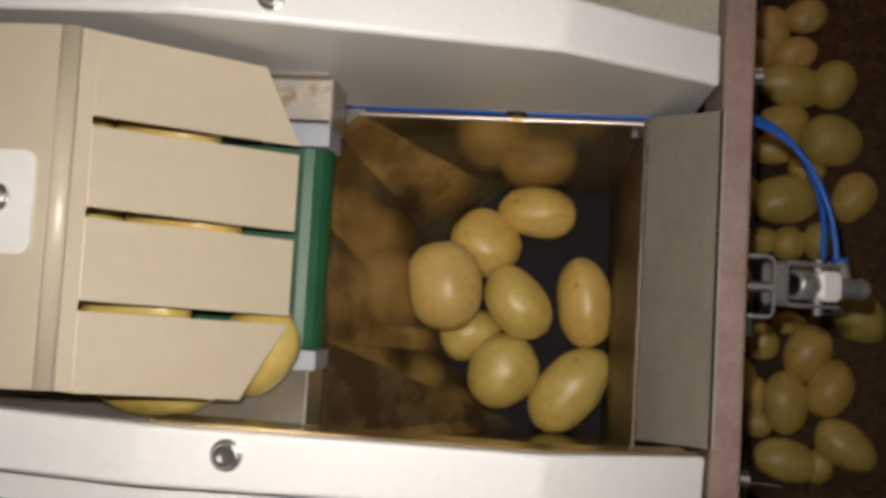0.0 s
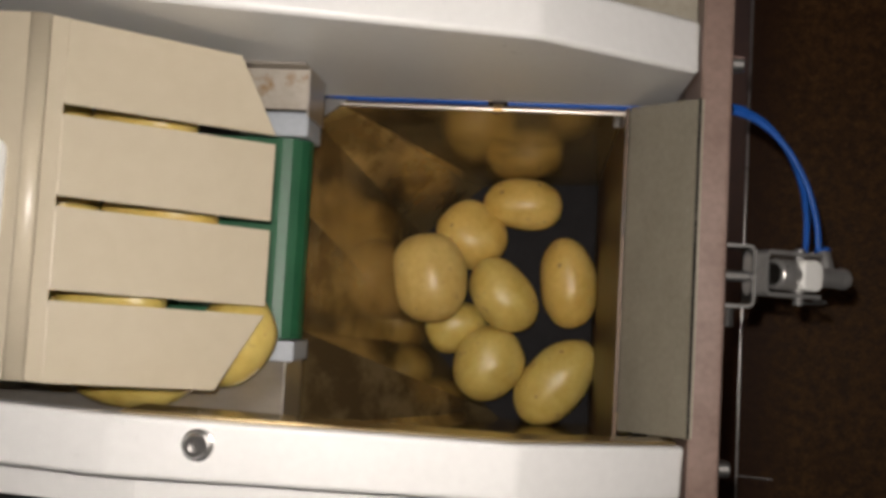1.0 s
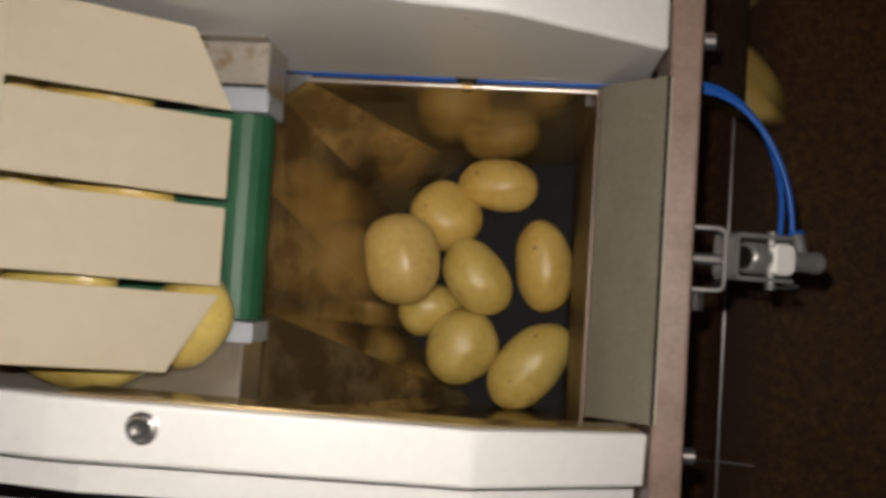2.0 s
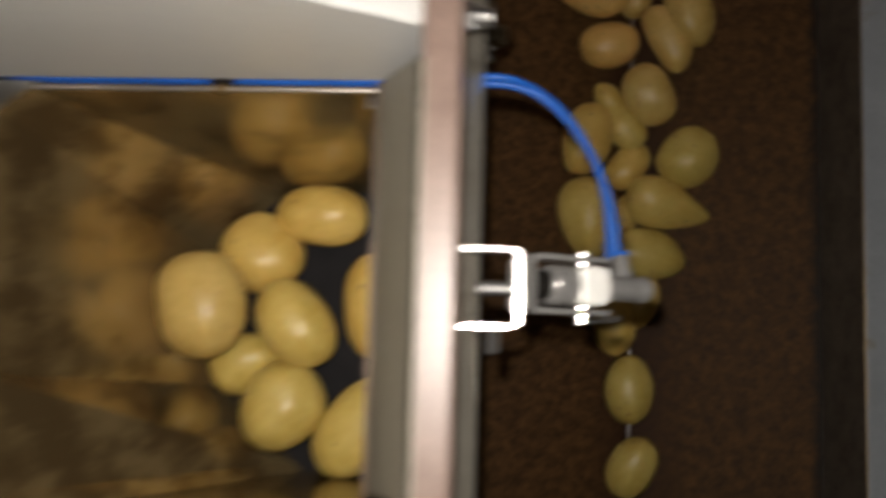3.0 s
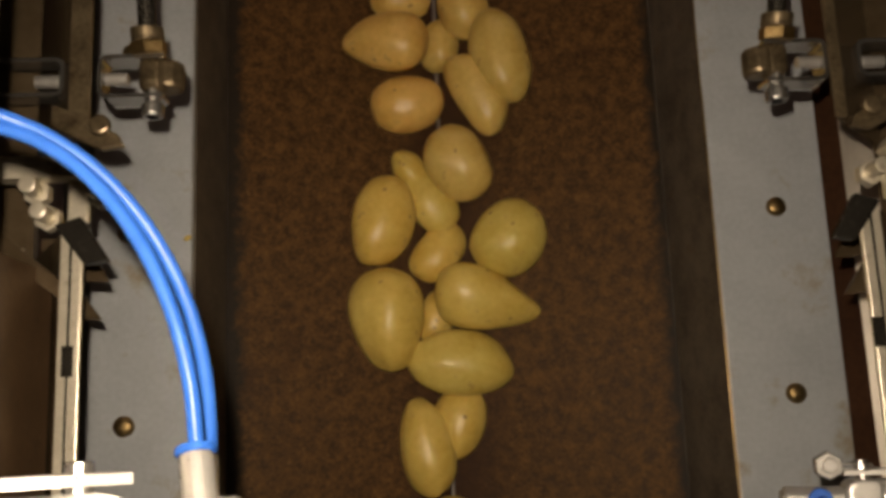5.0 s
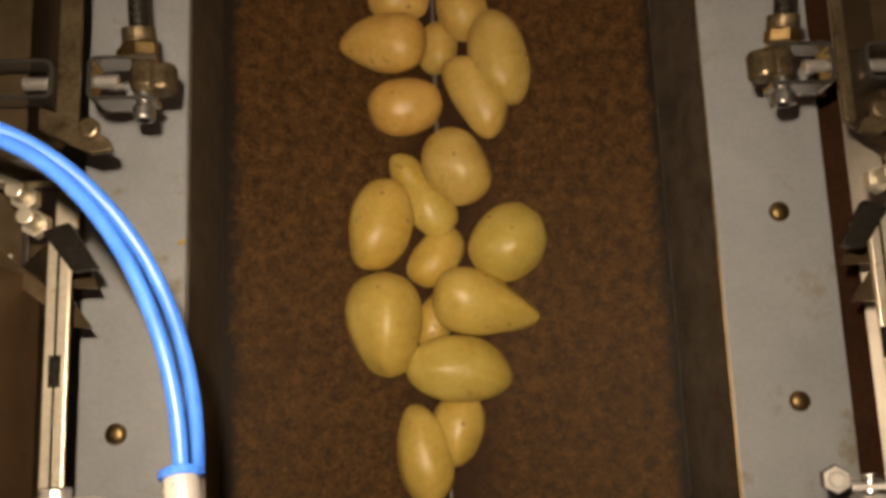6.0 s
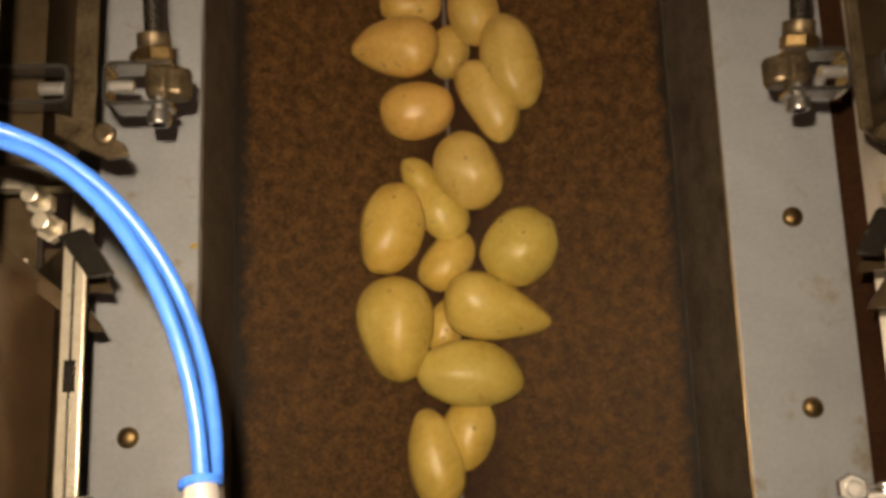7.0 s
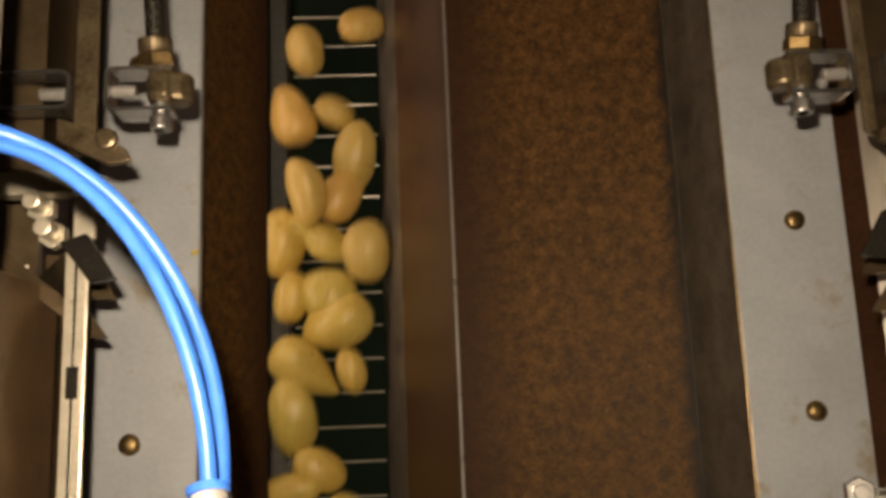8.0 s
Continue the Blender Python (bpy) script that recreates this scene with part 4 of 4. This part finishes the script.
heap_potato(-0.026, -0.222, 0.031, 0.090, 0.066, 60, 0, 0, (-0.250, -0.150, -0.355, 30))
# first load
first_potato(-0.019, 0.424, 0.037, 0.072, 0.056, 100)
first_potato(0.031, 0.441, 0.046, 0.069, 0.055, 10)
first_potato(0.017, 0.383, 0.042, 0.073, 0.055, 10)
first_potato(-0.034, 0.383, 0.034, 0.063, 0.050, 80)
first_potato(0.013, 0.331, 0.046, 0.106, 0.066, 170)
first_potato(0.073, 0.329, 0.063, 0.077, 0.064, 70)
first_potato(0.004, 0.274, 0.038, 0.076, 0.055, 0)
first_potato(-0.006, 0.233, 0.037, 0.080, 0.055, 20)
first_potato(0.069, 0.239, 0.068, 0.093, 0.079, 160)
first_potato(0.043, 0.197, 0.045, 0.061, 0.044, 0)
first_potato(0.009, 0.146, 0.049, 0.105, 0.075, 5)
first_potato(0.104, 0.152, 0.072, 0.083, 0.065, 70)
first_potato(-0.024, 0.083, 0.032, 0.059, 0.044, 10)
first_potato(0.018, 0.080, 0.040, 0.058, 0.051, 90)
first_potato(0.061, 0.083, 0.054, 0.062, 0.052, 90)
first_potato(0.116, -0.030, 0.079, 0.088, 0.071, 120)
first_potato(-0.015, -0.077, 0.036, 0.060, 0.053, 80)
first_potato(0.025, -0.045, 0.037, 0.054, 0.038, 0)
first_potato(0.048, -0.090, 0.057, 0.094, 0.069, 70)
first_potato(0.081, -0.143, 0.066, 0.092, 0.066, 65)
first_potato(0.019, -0.168, 0.049, 0.102, 0.069, 95)
first_potato(-0.018, -0.204, 0.032, 0.053, 0.044, 0)
first_potato(-0.026, -0.162, 0.032, 0.062, 0.044, 90)
first_potato(0.102, -0.224, 0.074, 0.099, 0.070, 150)
first_potato(0.024, -0.257, 0.049, 0.099, 0.067, 170)
first_potato(0.072, -0.259, 0.053, 0.060, 0.043, 80)
first_potato(-0.068, 0.147, 0.046, 0.089, 0.071, 30)
first_potato(-0.072, 0.013, 0.047, 0.088, 0.070, 120)
first_potato(-0.066, -0.146, 0.045, 0.097, 0.070, 60)
first_potato(-0.092, 0.299, 0.052, 0.089, 0.067, 80)
# in the weighing hopper
hopper_potato(-0.3789, 0.0553, 0.5379, 0.0853, 0.0562, -3)
hopper_potato(-0.4320, 0.0189, 0.5348, 0.0781, 0.0718, 140)
hopper_potato(-0.4705, -0.0290, 0.5868, 0.0947, 0.0781, 100)
hopper_potato(-0.3955, -0.0425, 0.5587, 0.0853, 0.0635, 130)
hopper_potato(-0.3258, -0.0248, 0.5358, 0.0978, 0.0614, 98)
hopper_potato(-0.4455, -0.0790, 0.5275, 0.0687, 0.0552, 20)
hopper_potato(-0.4070, -0.1154, 0.5421, 0.0812, 0.0749, 60)
hopper_potato(-0.3352, -0.1320, 0.5400, 0.1051, 0.0656, 45)
# under the cover
belt_potato(-0.642, -0.107, 0.905, 0.105, 0.072, 0)
belt_potato(-0.574, -0.090, 0.900, 0.069, 0.058, 60)
belt_potato(-0.649, 0.061, 0.902, 0.082, 0.061, 20)
belt_potato(-0.631, -0.005, 0.905, 0.085, 0.064, 170)
belt_potato(-0.718, -0.002, 0.905, 0.080, 0.060, 20)
belt_potato(-0.645, -0.064, 0.946, 0.078, 0.054, 8)
belt_potato(-0.715, -0.074, 0.905, 0.085, 0.062, 10)
belt_potato(-0.733, 0.068, 0.902, 0.080, 0.060, 5)




# ruddy by itself: the hopper's biggest; painted warm light: the trough's upper end
for ob in [hopper_set[2], *[h for h, _ in heap if h.location.y > 0.28], *[f for f in first_load if f.location.y > 0.36]]:
    ob.data.materials[0] = RUDDY_WARMLIT_SKIN

settling = hopper_set[4]


def scar(ob, x, y, z, length, turn):
    own = bmesh.new()
    bmesh.ops.create_icosphere(own, subdivisions=2, radius=1, matrix=Matrix.Diagonal((length / 2, length / 5, 0.0012, 1)))
    mark = part("scar", own, EYE, ob, "dark brown healed cut", True)
    mark.matrix_basis = ob.matrix_basis.inverted() @ pose(x, y, z, 24, -12, turn)


scar(hopper_set[3], -0.4035, -0.0560, 0.5826, 0.010, -25)


def add_eyes(ob, count):
    """Small brown eyes sunk in the skin on the upper side of a potato."""
    turn = ob.matrix_basis.to_3x3()
    upper = [v for v in ob.data.vertices if (turn @ v.normal).z > 0.35]
    for v in random.sample(upper, count):
        n = v.normal.copy()
        if not eye_mesh:
            own = bmesh.new()
            bmesh.ops.create_icosphere(own, subdivisions=2, radius=1)
            first = finish("eye", own, SKINMARK, True)
            eye_mesh.append(first.data)
        else:
            first = new("eye", eye_mesh[0])
        first.parent = ob
        r = random.uniform(0.0013, 0.0032)
        first.matrix_basis = Matrix.LocRotScale(v.co - n * 0.0002, n.to_track_quat("Z", "Y"), (r, r * random.uniform(0.5, 1.0), 0.0005))


eye_mesh = []
random.seed(77)
for ob in [h for h, _ in heap] + hopper_set:
    add_eyes(ob, random.choice((1, 2, 3, 4)))


def crumb(x, y, z, size, turn):
    random.seed(int(abs(x) * 9001))
    own = bmesh.new()
    bmesh.ops.create_icosphere(own, subdivisions=2, radius=1)
    for v in own.verts:
        v.co *= 1 + 0.35 * noise.noise(v.co * 1.7 + Vector((x * 90, 0, 0)))
        v.co = Vector((v.co.x * size, v.co.y * size * 0.6, v.co.z * size * 0.35))
    ob = tagged(finish("potato_crumb", own, SKIN, True), "small dried potato crumb on the plastic strip", "crumb", "crumbs")
    ob.matrix_world = pose(x, y, z + size * 0.3, 0, 0, turn)


crumb(-0.2800, 0.194, 0.200, 0.0042, 20)

# ---- torch beside the camera ----
def torch():
    t = thing("phone_torch", "small white torch lamp held beside the lens", "torch")
    # unseen hood added so the torchlight falls off towards the picture corners
    own = bmesh.new()
    prof = [(0.0052, 0.0006), (0.0052, -0.0045), (0.0068, -0.0045), (0.0068, 0.0040), (0.0010, 0.0040)]
    rings = [[own.verts.new((q * math.cos(a), q * math.sin(a), h)) for a in (i * math.tau / 28 for i in range(28))] for q, h in prof]
    for u, v in zip(rings, rings[1:]):
        for i in range(28):
            own.faces.new((u[i], u[(i + 1) % 28], v[(i + 1) % 28], v[i]))
    own.faces.new(rings[-1])
    part("housing", own, BLACK, t, "short black hood added to dim the beam's edges")
    part("lamp", rod((0, 0, 0), (0, 0, 0.0004), 0.005, 24), TORCHGLOW, t, "glowing white lamp disc")
    return t


phone_torch = torch()


# ---- everything that moves ----
def flap_pose(angle):
    return pose(HINGE_L, 0, HINGE_TOP, 0, angle, 0)


def lying(ob):
    return ob.matrix_basis.copy()


def motions():
    # the torch goes with the lens
    side = pose(-0.012, 0.026, 0.006, -5, 0, 0)
    walk(phone_torch, [(t, pose(*p) @ side) for t, *p in PATH])
    # hinged flap: open at the start of the clip's first drop, shut again, open at the end
    hang = 87 - math.degrees(math.atan2(HINGE_TOP, SEAM - HINGE_L))
    walk(drop_flap, [(0, flap_pose(0)), (0.47, flap_pose(0)), (0.56, flap_pose(hang * 0.45)), (0.66, flap_pose(hang)), (1.3, flap_pose(hang)), (1.6, flap_pose(0)),
                     (7.46, flap_pose(0)), (7.56, flap_pose(hang * 0.18)), (7.63, flap_pose(hang * 0.5)), (7.70, flap_pose(hang * 0.95)), (7.74, flap_pose(hang)), (8.0, flap_pose(hang))])
    # bin door that lets the second load out
    d = west_doors[0]
    base = d.location.copy()
    door = lambda a: pose(base.x, base.y, base.z, 0, a, 0)
    walk(d, [(0, door(0)), (1.5, door(0)), (1.8, door(-70)), (2.25, door(-75)), (2.4, door(-50)), (2.6, door(0)), (8.0, door(0))])
    # first load: drops at half a second, is carried off on the belt below
    for i, ob in enumerate(first_load):
        m = lying(ob)
        p, q = m.translation.copy(), m.to_quaternion()
        lag = 0.03 * (i % 4)
        x1 = -0.24 + 0.10 * ((i * 7) % 10) / 10
        z1 = -0.365 + 0.035 * (i % 2)
        put = lambda x, y, z, turn: Matrix.LocRotScale((x, y, z), Euler((0, turn * 0.6, turn)).to_quaternion() @ q, None)
        walk(ob, [(0, m), (0.46 + lag, m), (0.56 + lag, put(p.x - 0.02, p.y, p.z - 0.03, 0.15)), (0.70 + lag, put((p.x * 0.6 + x1 * 0.4), p.y, p.z - 0.20, 0.5)),
                  (0.84 + lag, put(x1, p.y, z1, 0.9)), (1.3, put(x1, p.y, z1, 0.9)), (5.0, put(x1, p.y + 1.7, z1, 0.9)), (8.0, put(x1, p.y + 1.7, z1, 0.9))])
    m = lying(settling)
    walk(settling, [(0, Matrix.Translation((0.003, -0.012, 0.001)) @ m), (0.2, Matrix.Translation((0.002, -0.008, 0.001)) @ m), (0.5, m), (8.0, m)])
    # second load: waits in the bin, slides out into the trough, drops at the end
    for i, (ob, end) in enumerate(heap):
        m = lying(ob)
        p, q = m.translation.copy(), m.to_quaternion()
        put = lambda x, y, z, turn: Matrix.LocRotScale((x, y, z), Euler((turn, turn * 0.5, turn * 0.7)).to_quaternion() @ q, None)
        sx, sy = -0.42 - 0.06 * (i % 3), 0.21 + 0.065 * ((i * 5) % 7)
        sz = 0.30 + 0.59 * (abs(sx) - 0.36) + 0.05 + (0.055 if i % 2 else 0.0)
        lag = 0.05 * (i % 3) + (0.22 if i >= 16 else 0.0)
        turn = math.radians(end[3]) - q.to_euler().z
        turn = (turn + math.pi / 2) % math.pi - math.pi / 2
        last = Matrix.LocRotScale(end[:3], Euler((0.3, 0.1, turn)).to_quaternion() @ q, None)
        fall = 0.012 * (i % 4)
        walk(ob, [(0, put(sx, sy, sz, -1.2)), (1.60, put(sx, sy, sz, -1.2)), (1.85 + lag * 0.5, put(-0.25, sy * 0.7 + p.y * 0.3, 0.36, -0.7)),
                  (2.15 + lag, put(p.x + 0.05 * (1 if i % 2 else -1), p.y * 0.85 + sy * 0.15, p.z + 0.035, -0.25)), (2.35 + lag, put(p.x, p.y, p.z + 0.004, 0.05)), (2.5 + lag, m),
                  (7.43 + fall, m), (7.52 + fall, put(p.x - 0.010, p.y - 0.006, p.z - 0.015, 0.06)),
                  (7.61 + fall, put(p.x * 0.78 + end[0] * 0.22, p.y * 0.88 + end[1] * 0.12, p.z * 0.87 + end[2] * 0.13, turn * 0.3)),
                  (7.71 + fall, put(p.x * 0.5 + end[0] * 0.5, p.y * 0.6 + end[1] * 0.4, p.z * 0.68 + end[2] * 0.32, turn * 0.6)),
                  (7.80 + fall, put(p.x * 0.25 + end[0] * 0.75 + 0.018 * (i % 3 - 1), p.y * 0.3 + end[1] * 0.7, p.z * 0.42 + end[2] * 0.58, turn * 0.85)),
                  (7.90 + fall, Matrix.Translation((0.012, 0.022, 0.03)) @ last), (8.0, last)])


motions()
